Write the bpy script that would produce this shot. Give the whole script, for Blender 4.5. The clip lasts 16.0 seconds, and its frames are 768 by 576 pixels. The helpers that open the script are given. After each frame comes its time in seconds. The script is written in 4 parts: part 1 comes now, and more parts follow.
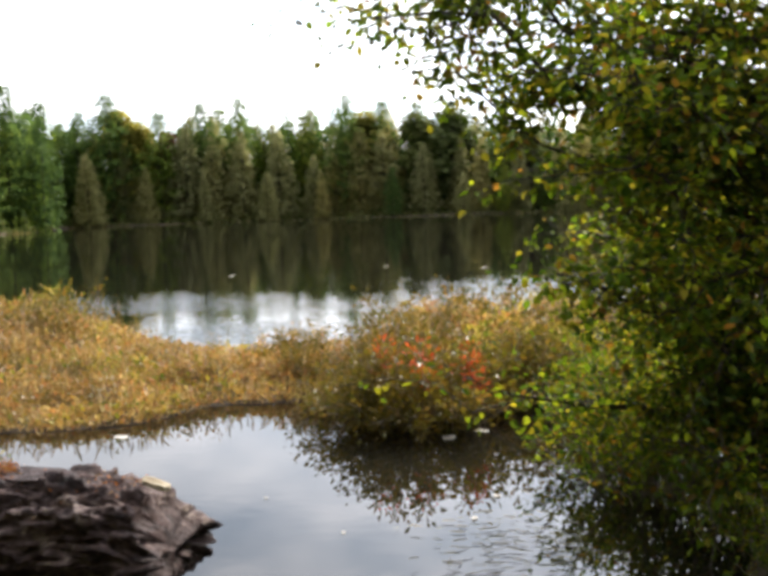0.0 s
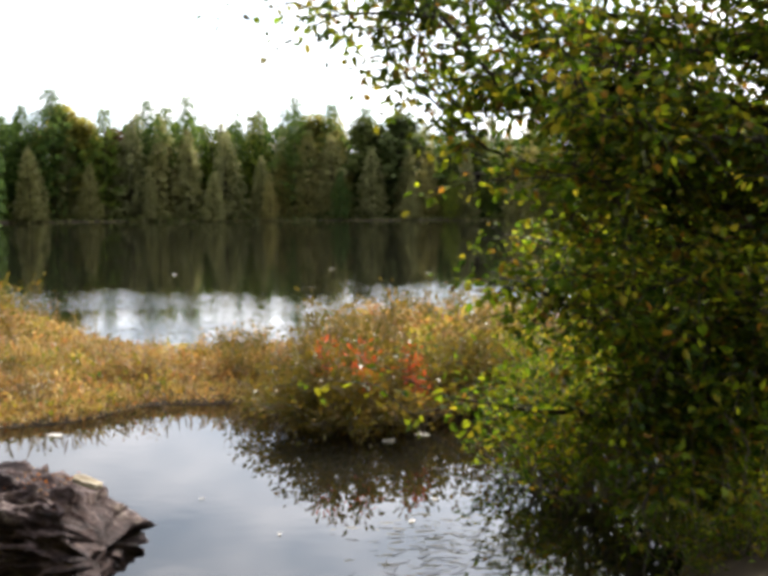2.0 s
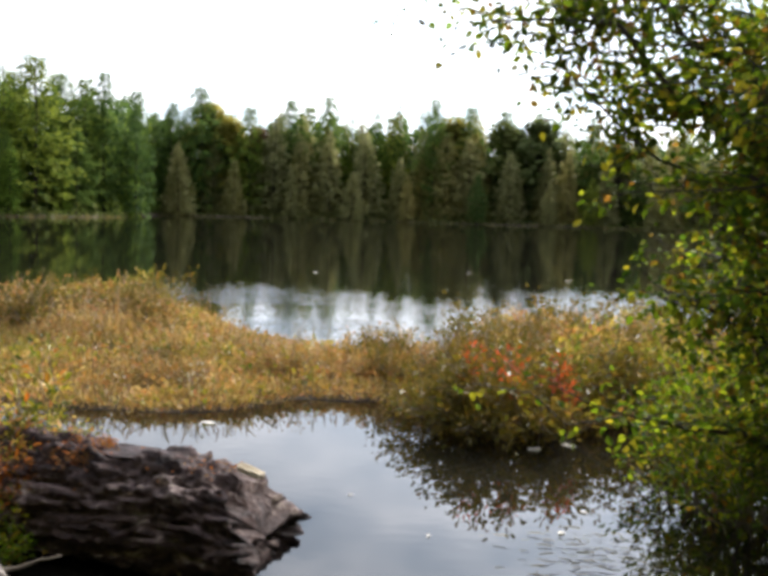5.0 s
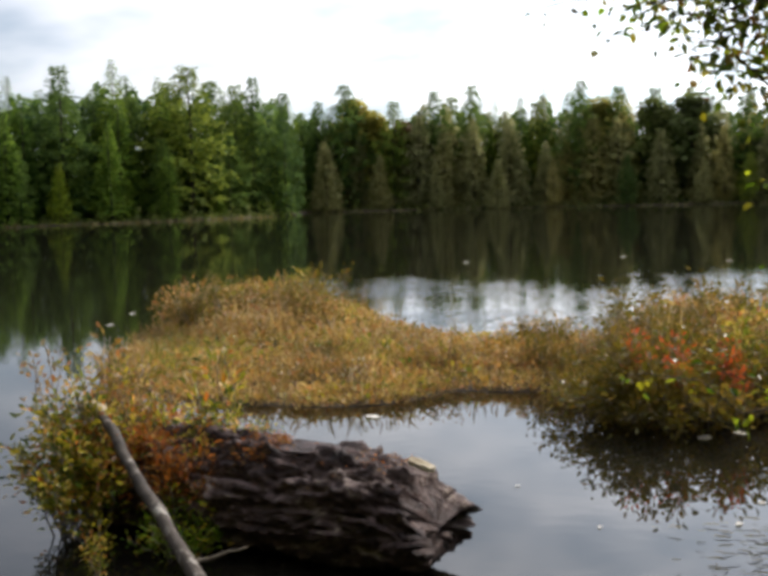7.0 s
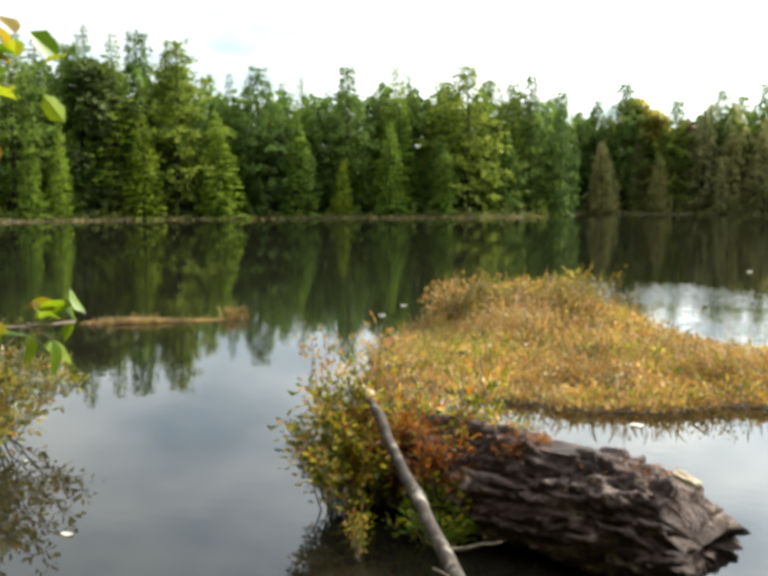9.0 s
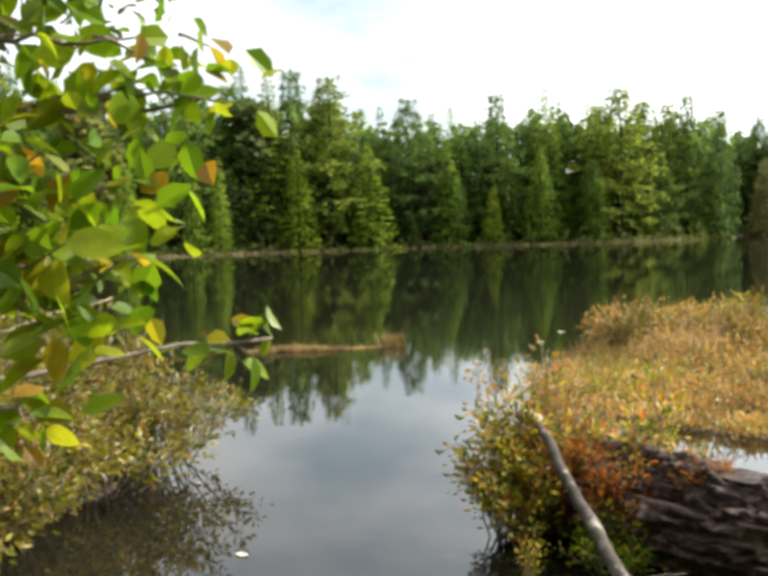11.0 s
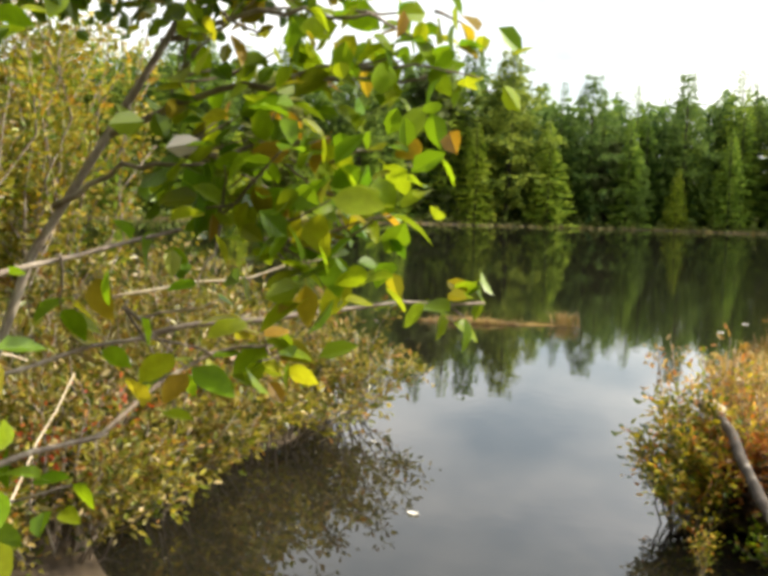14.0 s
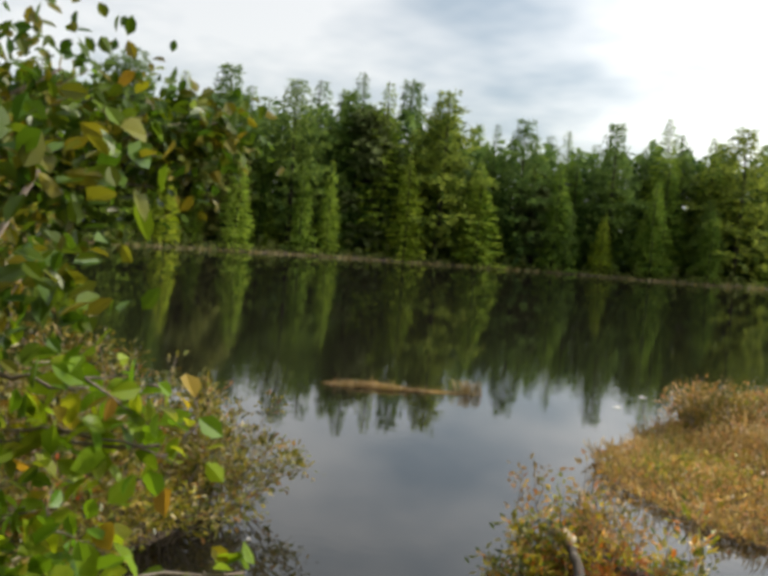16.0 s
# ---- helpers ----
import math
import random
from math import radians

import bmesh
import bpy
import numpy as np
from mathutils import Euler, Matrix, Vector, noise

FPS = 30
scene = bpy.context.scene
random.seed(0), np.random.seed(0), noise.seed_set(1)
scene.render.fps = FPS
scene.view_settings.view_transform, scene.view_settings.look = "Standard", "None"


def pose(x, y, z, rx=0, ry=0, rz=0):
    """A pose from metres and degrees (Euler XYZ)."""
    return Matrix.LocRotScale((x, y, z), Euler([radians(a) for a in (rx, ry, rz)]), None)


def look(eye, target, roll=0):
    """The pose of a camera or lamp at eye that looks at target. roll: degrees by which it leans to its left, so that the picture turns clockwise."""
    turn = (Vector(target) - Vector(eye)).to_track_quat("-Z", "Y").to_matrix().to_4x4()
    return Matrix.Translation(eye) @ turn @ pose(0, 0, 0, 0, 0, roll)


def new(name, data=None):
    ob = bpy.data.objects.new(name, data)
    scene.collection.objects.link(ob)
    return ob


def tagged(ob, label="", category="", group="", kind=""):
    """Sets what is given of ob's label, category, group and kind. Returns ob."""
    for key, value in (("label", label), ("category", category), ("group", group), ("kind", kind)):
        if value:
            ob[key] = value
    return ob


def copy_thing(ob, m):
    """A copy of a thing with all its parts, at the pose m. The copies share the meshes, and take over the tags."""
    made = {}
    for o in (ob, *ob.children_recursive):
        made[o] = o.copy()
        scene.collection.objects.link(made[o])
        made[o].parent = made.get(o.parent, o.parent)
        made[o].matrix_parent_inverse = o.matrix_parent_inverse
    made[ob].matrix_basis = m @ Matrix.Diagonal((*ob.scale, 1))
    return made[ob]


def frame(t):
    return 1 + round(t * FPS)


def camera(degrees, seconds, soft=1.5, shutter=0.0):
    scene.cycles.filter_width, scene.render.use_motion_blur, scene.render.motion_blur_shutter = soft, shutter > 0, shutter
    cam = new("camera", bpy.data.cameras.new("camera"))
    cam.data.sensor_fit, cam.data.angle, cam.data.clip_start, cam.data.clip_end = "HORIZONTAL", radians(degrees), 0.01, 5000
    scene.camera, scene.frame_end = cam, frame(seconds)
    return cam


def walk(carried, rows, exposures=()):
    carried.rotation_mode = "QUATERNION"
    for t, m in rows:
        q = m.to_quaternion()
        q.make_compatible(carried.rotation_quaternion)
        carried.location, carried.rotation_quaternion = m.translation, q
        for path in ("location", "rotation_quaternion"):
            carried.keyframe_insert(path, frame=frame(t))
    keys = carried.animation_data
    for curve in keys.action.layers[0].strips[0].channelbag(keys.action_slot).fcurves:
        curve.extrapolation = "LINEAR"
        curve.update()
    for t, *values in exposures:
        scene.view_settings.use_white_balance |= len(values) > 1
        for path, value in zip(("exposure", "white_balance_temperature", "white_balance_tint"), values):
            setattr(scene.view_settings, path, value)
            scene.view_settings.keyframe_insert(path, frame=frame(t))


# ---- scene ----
# The camera is held by hand on the bank, turns to its left and is lifted at the end.
cam = camera(43.0, 16.0, soft=4.3)
PATH = [
    (0.0, 0.000, 0.000, 1.600, 84.85, 1.94, -0.00),
    (0.5, 0.012, 0.010, 1.609, 85.24, 1.47, -2.55),
    (1.0, 0.015, 0.013, 1.608, 85.52, 0.59, -2.99),
    (1.5, 0.024, 0.024, 1.590, 85.24, -0.59, -3.90),
    (2.0, 0.014, 0.026, 1.579, 85.05, 0.29, -3.07),
    (2.5, 0.006, 0.010, 1.586, 85.52, 0.62, -2.07),
    (3.0, -0.026, -0.000, 1.585, 85.24, 0.59, 0.64),
    (5.5, -0.141, 0.013, 1.588, 85.09, -1.13, 5.47),
    (6.0, -0.160, -0.039, 1.619, 84.71, 2.79, 8.42),
    (6.5, -0.164, -0.030, 1.615, 84.56, 1.29, 9.72),
    (7.0, -0.171, -0.044, 1.616, 84.50, 1.45, 13.31),
    (7.5, -0.152, -0.032, 1.613, 84.28, 3.18, 16.50),
    (8.0, -0.153, -0.021, 1.606, 84.02, 2.54, 21.33),
    (8.5, -0.141, -0.042, 1.607, 84.16, 3.00, 26.82),
    (9.0, -0.158, -0.064, 1.614, 84.62, -0.08, 29.22),
    (11.5, -0.236, -0.112, 1.584, 86.34, 1.42, 41.84),
    (12.0, -0.240, -0.150, 1.588, 85.50, 0.18, 46.28),
    (12.5, -0.249, -0.171, 1.582, 85.47, -0.99, 48.19),
    (13.0, -0.241, -0.196, 1.581, 85.22, 1.17, 51.98),
    (13.5, -0.233, -0.185, 1.579, 85.46, -0.03, 49.44),
    (14.0, -0.235, -0.207, 1.581, 84.80, -1.85, 48.17),
    (14.5, -0.198, -0.218, 1.700, 84.97, -4.43, 45.89),
    (15.0, -0.198, -0.192, 1.908, 88.25, -7.88, 38.14),
    (15.5, -0.051, -0.114, 1.998, 87.17, -9.25, 44.13),
    (16.0, 0.026, -0.046, 2.097, 86.60, -4.58, 44.38),
]
EXPOSURES = [(0.0, 0.38, 6250, 15), (3.0, 0.38, 6250, 15), (5.5, 0.1, 6000, 14), (7.0, -0.2, 6150, 14), (8.0, 0.25, 6400, 8), (9.0, 0.6, 6500, 6),
             (11.5, 0.6, 6600, 9), (13.5, 0.76, 6900, 10), (14.5, 0.68, 6800, 10), (15.0, 0.35, 6600, 9), (15.5, 0.05, 6550, 9), (16.0, -0.08, 6500, 10)]
walk(cam, [(t, pose(*p)) for t, *p in PATH], EXPOSURES)

# ---- sky and sun ----
SUN_AZ, SUN_EL = radians(35), radians(37)          # azimuth clockwise from +y
SUN_DIR = Vector((math.sin(SUN_AZ) * math.cos(SUN_EL), math.cos(SUN_AZ) * math.cos(SUN_EL), math.sin(SUN_EL)))
sun = new("sun", bpy.data.lights.new("sun", "SUN"))
sun.data.energy, sun.data.angle, sun.data.color = 5.0, radians(0.8), (1.0, 0.92, 0.76)
sun.matrix_world = look(SUN_DIR * 50, (0, 0, 0))


def link(tree, a, b):
    tree.links.new(a, b)


def node(tree, kind, **values):
    n = tree.nodes.new(kind)
    for key, value in values.items():
        if key in n.inputs:
            n.inputs[key].default_value = value
    return n


def math_node(tree, op, a, b=None, clamp=False):
    n = tree.nodes.new("ShaderNodeMath")
    n.operation, n.use_clamp = op, clamp
    for i, v in enumerate((a, b)):
        if v is None:
            continue
        if isinstance(v, (int, float)):
            n.inputs[i].default_value = v
        else:
            link(tree, v, n.inputs[i])
    return n.outputs[0]


def ramp_node(tree, fac, stops, interpolation="LINEAR"):
    n = tree.nodes.new("ShaderNodeValToRGB")
    n.color_ramp.interpolation = interpolation
    while len(n.color_ramp.elements) < len(stops):
        n.color_ramp.elements.new(0.5)
    for e, (p, c) in zip(n.color_ramp.elements, stops):
        e.position, e.color = p, (*c, 1)
    link(tree, fac, n.inputs[0])
    return n.outputs[0]


def mix_node(tree, fac, a, b, blend="MIX"):
    n = tree.nodes.new("ShaderNodeMix")
    n.data_type, n.blend_type = "RGBA", blend
    for i, v in ((0, fac), (6, a), (7, b)):
        if isinstance(v, (int, float)):
            n.inputs[i].default_value = v
        elif isinstance(v, tuple):
            n.inputs[i].default_value = (*v, 1)
        else:
            link(tree, v, n.inputs[i])
    return n.outputs[2]


world = bpy.data.worlds.new("world")
scene.world = world
world.use_nodes = True
wt = world.node_tree
wt.nodes.clear()
sky = wt.nodes.new("ShaderNodeTexSky")
sky.sky_type, sky.sun_disc = "NISHITA", False
sky.sun_elevation, sky.sun_rotation = SUN_EL, SUN_AZ
coord = wt.nodes.new("ShaderNodeTexCoord")
sep = wt.nodes.new("ShaderNodeSeparateXYZ")
link(wt, coord.outputs["Generated"], sep.inputs[0])
lift = math_node(wt, "ADD", math_node(wt, "MAXIMUM", sep.outputs[2], 0.0), 0.22)
flat = wt.nodes.new("ShaderNodeCombineXYZ")
link(wt, math_node(wt, "DIVIDE", sep.outputs[0], lift), flat.inputs[0])
link(wt, math_node(wt, "DIVIDE", sep.outputs[1], lift), flat.inputs[1])
cloud = node(wt, "ShaderNodeTexNoise", Scale=1.3, Detail=4.0, Roughness=0.55)
link(wt, flat.outputs[0], cloud.inputs["Vector"])
dot = wt.nodes.new("ShaderNodeVectorMath")
dot.operation = "DOT_PRODUCT"
link(wt, coord.outputs["Generated"], dot.inputs[0])
dot.inputs[1].default_value = SUN_DIR
toward = math_node(wt, "POWER", math_node(wt, "MAXIMUM", dot.outputs["Value"], 0.0), 3.2)
# Thin cloud: bright veil that glows round the sun, greyer patches away from it.
veil = math_node(wt, "ADD", math_node(wt, "MULTIPLY", toward, 3.7), 0.74)
patch = ramp_node(wt, cloud.outputs["Fac"], [(0.38, (0.46, 0.52, 0.56)), (0.60, (1.08, 1.05, 0.99))])
vcol = wt.nodes.new("ShaderNodeVectorMath")
vcol.operation = "SCALE"
link(wt, patch, vcol.inputs[0])
link(wt, veil, vcol.inputs["Scale"])
blue = wt.nodes.new("ShaderNodeVectorMath")
blue.operation = "SCALE"
link(wt, sky.outputs[0], blue.inputs[0])
blue.inputs["Scale"].default_value = 0.05
total = wt.nodes.new("ShaderNodeVectorMath")
total.operation = "ADD"
link(wt, vcol.outputs[0], total.inputs[0])
link(wt, blue.outputs[0], total.inputs[1])
bg = wt.nodes.new("ShaderNodeBackground")
link(wt, total.outputs[0], bg.inputs[0])
bg.inputs[1].default_value = 1.0
out = wt.nodes.new("ShaderNodeOutputWorld")
link(wt, bg.outputs[0], out.inputs[0])


# ---- materials ----
def leaf_material(name, colours, through_light=0.45, rough=0.5, per="island", spread=0.4):
    """Foliage: each leaf takes its own colour; light shines through."""
    m = bpy.data.materials.new(name)
    m.use_nodes = True
    t = m.node_tree
    t.nodes.clear()
    if per == "island":
        fac = t.nodes.new("ShaderNodeNewGeometry").outputs["Random Per Island"]
    else:
        fac = t.nodes.new("ShaderNodeObjectInfo").outputs["Random"]
    stops = [(i / max(1, len(colours) - 1), c) for i, c in enumerate(colours)]
    col = ramp_node(t, fac, stops)
    tc = t.nodes.new("ShaderNodeTexCoord")
    big = node(t, "ShaderNodeTexNoise", Scale=1.7, Detail=3.0)
    link(t, tc.outputs["Object"], big.inputs["Vector"])
    tone = ramp_node(t, big.outputs["Fac"], [(0.3, (1 - spread,) * 3), (0.7, (1 + spread * 0.6,) * 3)])
    col = mix_node(t, 1.0, col, tone, "MULTIPLY")
    p = node(t, "ShaderNodeBsdfPrincipled", Roughness=rough * 0.85)
    p.inputs["Specular IOR Level"].default_value = 0.4 if per == "island" else 0.15
    link(t, col, p.inputs["Base Color"])
    tr = t.nodes.new("ShaderNodeBsdfTranslucent")
    link(t, mix_node(t, 1.0, col, (1.25, 1.15, 0.55), "MULTIPLY"), tr.inputs[0])
    mx = t.nodes.new("ShaderNodeMixShader")
    mx.inputs[0].default_value = through_light
    link(t, p.outputs[0], mx.inputs[1])
    link(t, tr.outputs[0], mx.inputs[2])
    o = t.nodes.new("ShaderNodeOutputMaterial")
    link(t, mx.outputs[0], o.inputs[0])
    return m


def conifer_material(name, dark, light, through_light=0.15, variety=1.0):
    """Needles: sprays differ, and whole trees differ from one another."""
    m = bpy.data.materials.new(name)
    m.use_nodes = True
    t = m.node_tree
    t.nodes.clear()
    geo = t.nodes.new("ShaderNodeNewGeometry")
    info = t.nodes.new("ShaderNodeObjectInfo")
    a = ramp_node(t, geo.outputs["Random Per Island"], [(0.0, dark), (1.0, light)])
    whole = ramp_node(t, info.outputs["Random"], [(0.0, (0.62, 0.72, 0.75)), (0.5, (0.95, 1.0, 0.9)), (0.85, (1.25, 1.15, 0.8)), (1.0, (1.6, 1.3, 0.75))])
    col = mix_node(t, variety, a, whole, "MULTIPLY")
    p = node(t, "ShaderNodeBsdfPrincipled", Roughness=0.6)
    p.inputs["Specular IOR Level"].default_value = 0.12
    link(t, col, p.inputs["Base Color"])
    tr = t.nodes.new("ShaderNodeBsdfTranslucent")
    link(t, col, tr.inputs[0])
    mx = t.nodes.new("ShaderNodeMixShader")
    mx.inputs[0].default_value = through_light
    link(t, p.outputs[0], mx.inputs[1])
    link(t, tr.outputs[0], mx.inputs[2])
    o = t.nodes.new("ShaderNodeOutputMaterial")
    link(t, mx.outputs[0], o.inputs[0])
    return m


def rough_material(name, colours, scale=6.0, stretch=(1, 1, 1), rough=0.85, bump=0.4, bump_dist=0.02, detail=8.0):
    m = bpy.data.materials.new(name)
    m.use_nodes = True
    t = m.node_tree
    p = t.nodes["Principled BSDF"]
    p.inputs["Roughness"].default_value = rough
    p.inputs["Specular IOR Level"].default_value = 0.3
    tc = t.nodes.new("ShaderNodeTexCoord")
    mp = t.nodes.new("ShaderNodeMapping")
    mp.inputs["Scale"].default_value = stretch
    link(t, tc.outputs["Object"], mp.inputs[0])
    n1 = node(t, "ShaderNodeTexNoise", Scale=scale, Detail=detail, Roughness=0.65)
    n2 = node(t, "ShaderNodeTexNoise", Scale=scale * 0.2, Detail=3.0)
    link(t, mp.outputs[0], n1.inputs["Vector"])
    link(t, mp.outputs[0], n2.inputs["Vector"])
    both = math_node(t, "ADD", math_node(t, "MULTIPLY", n1.outputs["Fac"], 0.6), math_node(t, "MULTIPLY", n2.outputs["Fac"], 0.4))
    k = len(colours) - 1
    link(t, ramp_node(t, both, [(0.34 + 0.32 * i / k, c) for i, c in enumerate(colours)]), p.inputs["Base Color"])
    b = node(t, "ShaderNodeBump", Strength=bump, Distance=bump_dist)
    link(t, n1.outputs["Fac"], b.inputs["Height"])
    link(t, b.outputs[0], p.inputs["Normal"])
    return m


def water_material():
    m = bpy.data.materials.new("pond_water")
    m.use_nodes = True
    t = m.node_tree
    p = t.nodes["Principled BSDF"]
    p.inputs["Base Color"].default_value = (0.010, 0.009, 0.006, 1)
    p.inputs["Roughness"].default_value = 0.02
    p.inputs["IOR"].default_value = 1.45
    tc = t.nodes.new("ShaderNodeTexCoord")
    fine = node(t, "ShaderNodeTexNoise", Scale=9.0, Detail=0.3, Roughness=0.5)
    wide = node(t, "ShaderNodeTexNoise", Scale=1.3, Detail=2.0)
    area = node(t, "ShaderNodeTexNoise", Scale=0.16, Detail=2.0)
    mp = t.nodes.new("ShaderNodeMapping")
    mp.inputs["Scale"].default_value = (0.9, 1.2, 1.0)
    link(t, tc.outputs["Object"], mp.inputs[0])
    for n in (fine, wide):
        link(t, mp.outputs[0], n.inputs["Vector"])
    link(t, tc.outputs["Object"], area.inputs["Vector"])
    # Breeze on the open water, calm behind the grass island and by the bank.
    sp = t.nodes.new("ShaderNodeSeparateXYZ")
    link(t, tc.outputs["Object"], sp.inputs[0])
    dist = math_node(t, "SQRT", math_node(t, "ADD", math_node(t, "POWER", sp.outputs[0], 2.0), math_node(t, "POWER", sp.outputs[1], 2.0)))
    rise = math_node(t, "MULTIPLY", math_node(t, "SUBTRACT", dist, 9.5), 0.30, clamp=True)
    fall = math_node(t, "MULTIPLY", math_node(t, "SUBTRACT", 24.0, dist), 0.10, clamp=True)
    side = math_node(t, "MULTIPLY", math_node(t, "ADD", sp.outputs[0], math_node(t, "MULTIPLY", sp.outputs[1], 0.46)), 0.4, clamp=True)
    lee = math_node(t, "ADD", math_node(t, "MULTIPLY", side, 0.85), 0.15)
    open_water = math_node(t, "MULTIPLY", math_node(t, "MULTIPLY", rise, lee), math_node(t, "ADD", fall, 0.06))
    breeze = ramp_node(t, area.outputs["Fac"], [(0.42, (0.12,) * 3), (0.62, (1.0,) * 3)])
    power = math_node(t, "ADD", math_node(t, "MULTIPLY", math_node(t, "MULTIPLY", breeze, open_water), 0.24), 0.010)
    height = math_node(t, "ADD", fine.outputs["Fac"], math_node(t, "MULTIPLY", wide.outputs["Fac"], 0.25))
    b = node(t, "ShaderNodeBump", Distance=0.036)
    link(t, power, b.inputs["Strength"])
    link(t, height, b.inputs["Height"])
    link(t, b.outputs[0], p.inputs["Normal"])
    return m


M_WATER = water_material()
M_SOIL = rough_material("peaty_soil", [(0.02, 0.013, 0.008), (0.05, 0.035, 0.02), (0.09, 0.07, 0.035)], 5.0)
M_BARK = rough_material("grey_bark", [(0.08, 0.06, 0.05), (0.20, 0.16, 0.125), (0.38, 0.33, 0.27)], 30.0, (1, 1, 0.3), bump=0.6, bump_dist=0.006)
M_DARKBARK = rough_material("dark_bark", [(0.02, 0.015, 0.012), (0.05, 0.04, 0.03), (0.09, 0.07, 0.055)], 18.0, (1, 1, 0.3), bump=0.6, bump_dist=0.01)
M_LOG = rough_material("rotten_wood", [(0.010, 0.006, 0.006), (0.045, 0.026, 0.025), (0.13, 0.085, 0.078), (0.46, 0.37, 0.32)], 26.0, (0.5, 1.0, 1.0), rough=0.65, bump=1.0, bump_dist=0.04)
M_CHIP = rough_material("pale_wood", [(0.18, 0.14, 0.09), (0.38, 0.31, 0.21), (0.62, 0.55, 0.42)], 24.0, bump=0.5, bump_dist=0.004)
M_BIRCH = rough_material("peeling_pole_bark", [(0.02, 0.016, 0.014), (0.04, 0.032, 0.026), (0.085, 0.068, 0.056), (0.46, 0.42, 0.37)], 14.0, (1, 1, 0.5), bump=0.6, bump_dist=0.006)
M_SPRUCE = conifer_material("spruce_needles", (0.036, 0.085, 0.017), (0.27, 0.37, 0.048), 0.42)
M_PINE = conifer_material("pine_needles", (0.036, 0.080, 0.024), (0.25, 0.33, 0.068), 0.42)
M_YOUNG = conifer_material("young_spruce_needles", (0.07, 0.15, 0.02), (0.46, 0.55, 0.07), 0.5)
M_DECID = conifer_material("yellowing_leaves", (0.12, 0.15, 0.04), (0.36, 0.36, 0.13), 0.55)
M_LARCH = conifer_material("larch_needles", (0.27, 0.26, 0.10), (0.54, 0.50, 0.23), 0.6, 0.45)
M_BRUSH = conifer_material("shore_brush_leaves", (0.05, 0.08, 0.018), (0.20, 0.20, 0.05), 0.4)
M_RUST = conifer_material("rust_leaves", (0.13, 0.06, 0.04), (0.24, 0.12, 0.08), 0.5, 0.4)
M_TREE = leaf_material("alder_leaves", [(0.22, 0.31, 0.018), (0.025, 0.065, 0.007), (0.14, 0.24, 0.014), (0.38, 0.46, 0.025), (0.025, 0.065, 0.007), (0.46, 0.40, 0.036), (0.04, 0.09, 0.008), (0.14, 0.22, 0.014), (0.03, 0.07, 0.007), (0.36, 0.18, 0.036)], 0.6, 0.75, spread=0.6)
M_NEAR = leaf_material("green_leaves", [(0.10, 0.21, 0.012), (0.20, 0.33, 0.016), (0.33, 0.40, 0.02), (0.13, 0.26, 0.012), (0.27, 0.37, 0.02), (0.15, 0.28, 0.012), (0.24, 0.34, 0.018), (0.40, 0.40, 0.03), (0.09, 0.18, 0.01), (0.40, 0.24, 0.03)], 0.6, 0.4, per="object")
# Darker copy of the near green leaves: their shade is put into the colour.
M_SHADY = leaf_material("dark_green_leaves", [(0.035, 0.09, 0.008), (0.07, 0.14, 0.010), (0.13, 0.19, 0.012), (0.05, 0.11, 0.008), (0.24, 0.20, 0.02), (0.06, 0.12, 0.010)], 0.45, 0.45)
M_NEAR_I = leaf_material("green_leaves_massed", [(0.08, 0.18, 0.012), (0.16, 0.28, 0.014), (0.28, 0.35, 0.018), (0.11, 0.21, 0.012), (0.15, 0.26, 0.014), (0.34, 0.33, 0.025), (0.30, 0.17, 0.028)], 0.5, 0.4)
M_YELLOW = leaf_material("yellow_green_leaves", [(0.16, 0.22, 0.02), (0.42, 0.36, 0.04), (0.07, 0.14, 0.02), (0.24, 0.28, 0.03), (0.55, 0.42, 0.10), (0.12, 0.18, 0.02), (0.62, 0.50, 0.22), (0.30, 0.13, 0.04)], 0.45)
M_MARSH = leaf_material("marsh_leaves", [(0.2, 0.17, 0.05), (0.44, 0.25, 0.08), (0.16, 0.155, 0.04), (0.50, 0.34, 0.15), (0.46, 0.19, 0.10), (0.62, 0.48, 0.29), (0.18, 0.12, 0.05)], 0.45)
M_OLIVE = leaf_material("olive_marsh_leaves", [(0.09, 0.10, 0.02), (0.15, 0.13, 0.02), (0.20, 0.14, 0.03), (0.10, 0.09, 0.02), (0.28, 0.17, 0.04)], 0.45)
M_RED = leaf_material("scarlet_leaves", [(0.45, 0.06, 0.03), (0.60, 0.12, 0.05), (0.40, 0.12, 0.03)], 0.5)
M_FERN = leaf_material("rusty_fern", [(0.30, 0.09, 0.03), (0.46, 0.17, 0.04), (0.14, 0.06, 0.03), (0.42, 0.24, 0.08)], 0.45)
M_GRASS = leaf_material("dry_sedge", [(0.36, 0.245, 0.12), (0.24, 0.15, 0.07), (0.48, 0.36, 0.19), (0.2, 0.175, 0.06), (0.38, 0.22, 0.13), (0.66, 0.54, 0.35)], 0.4, 0.6, spread=0.6)
M_GREENGRASS = leaf_material("green_sedge", [(0.10, 0.16, 0.03), (0.18, 0.19, 0.04), (0.30, 0.24, 0.07)], 0.4, 0.6)
M_SHOREGRASS = leaf_material("shore_sedge", [(0.14, 0.12, 0.04), (0.24, 0.19, 0.08), (0.09, 0.11, 0.03)], 0.3, 0.7)
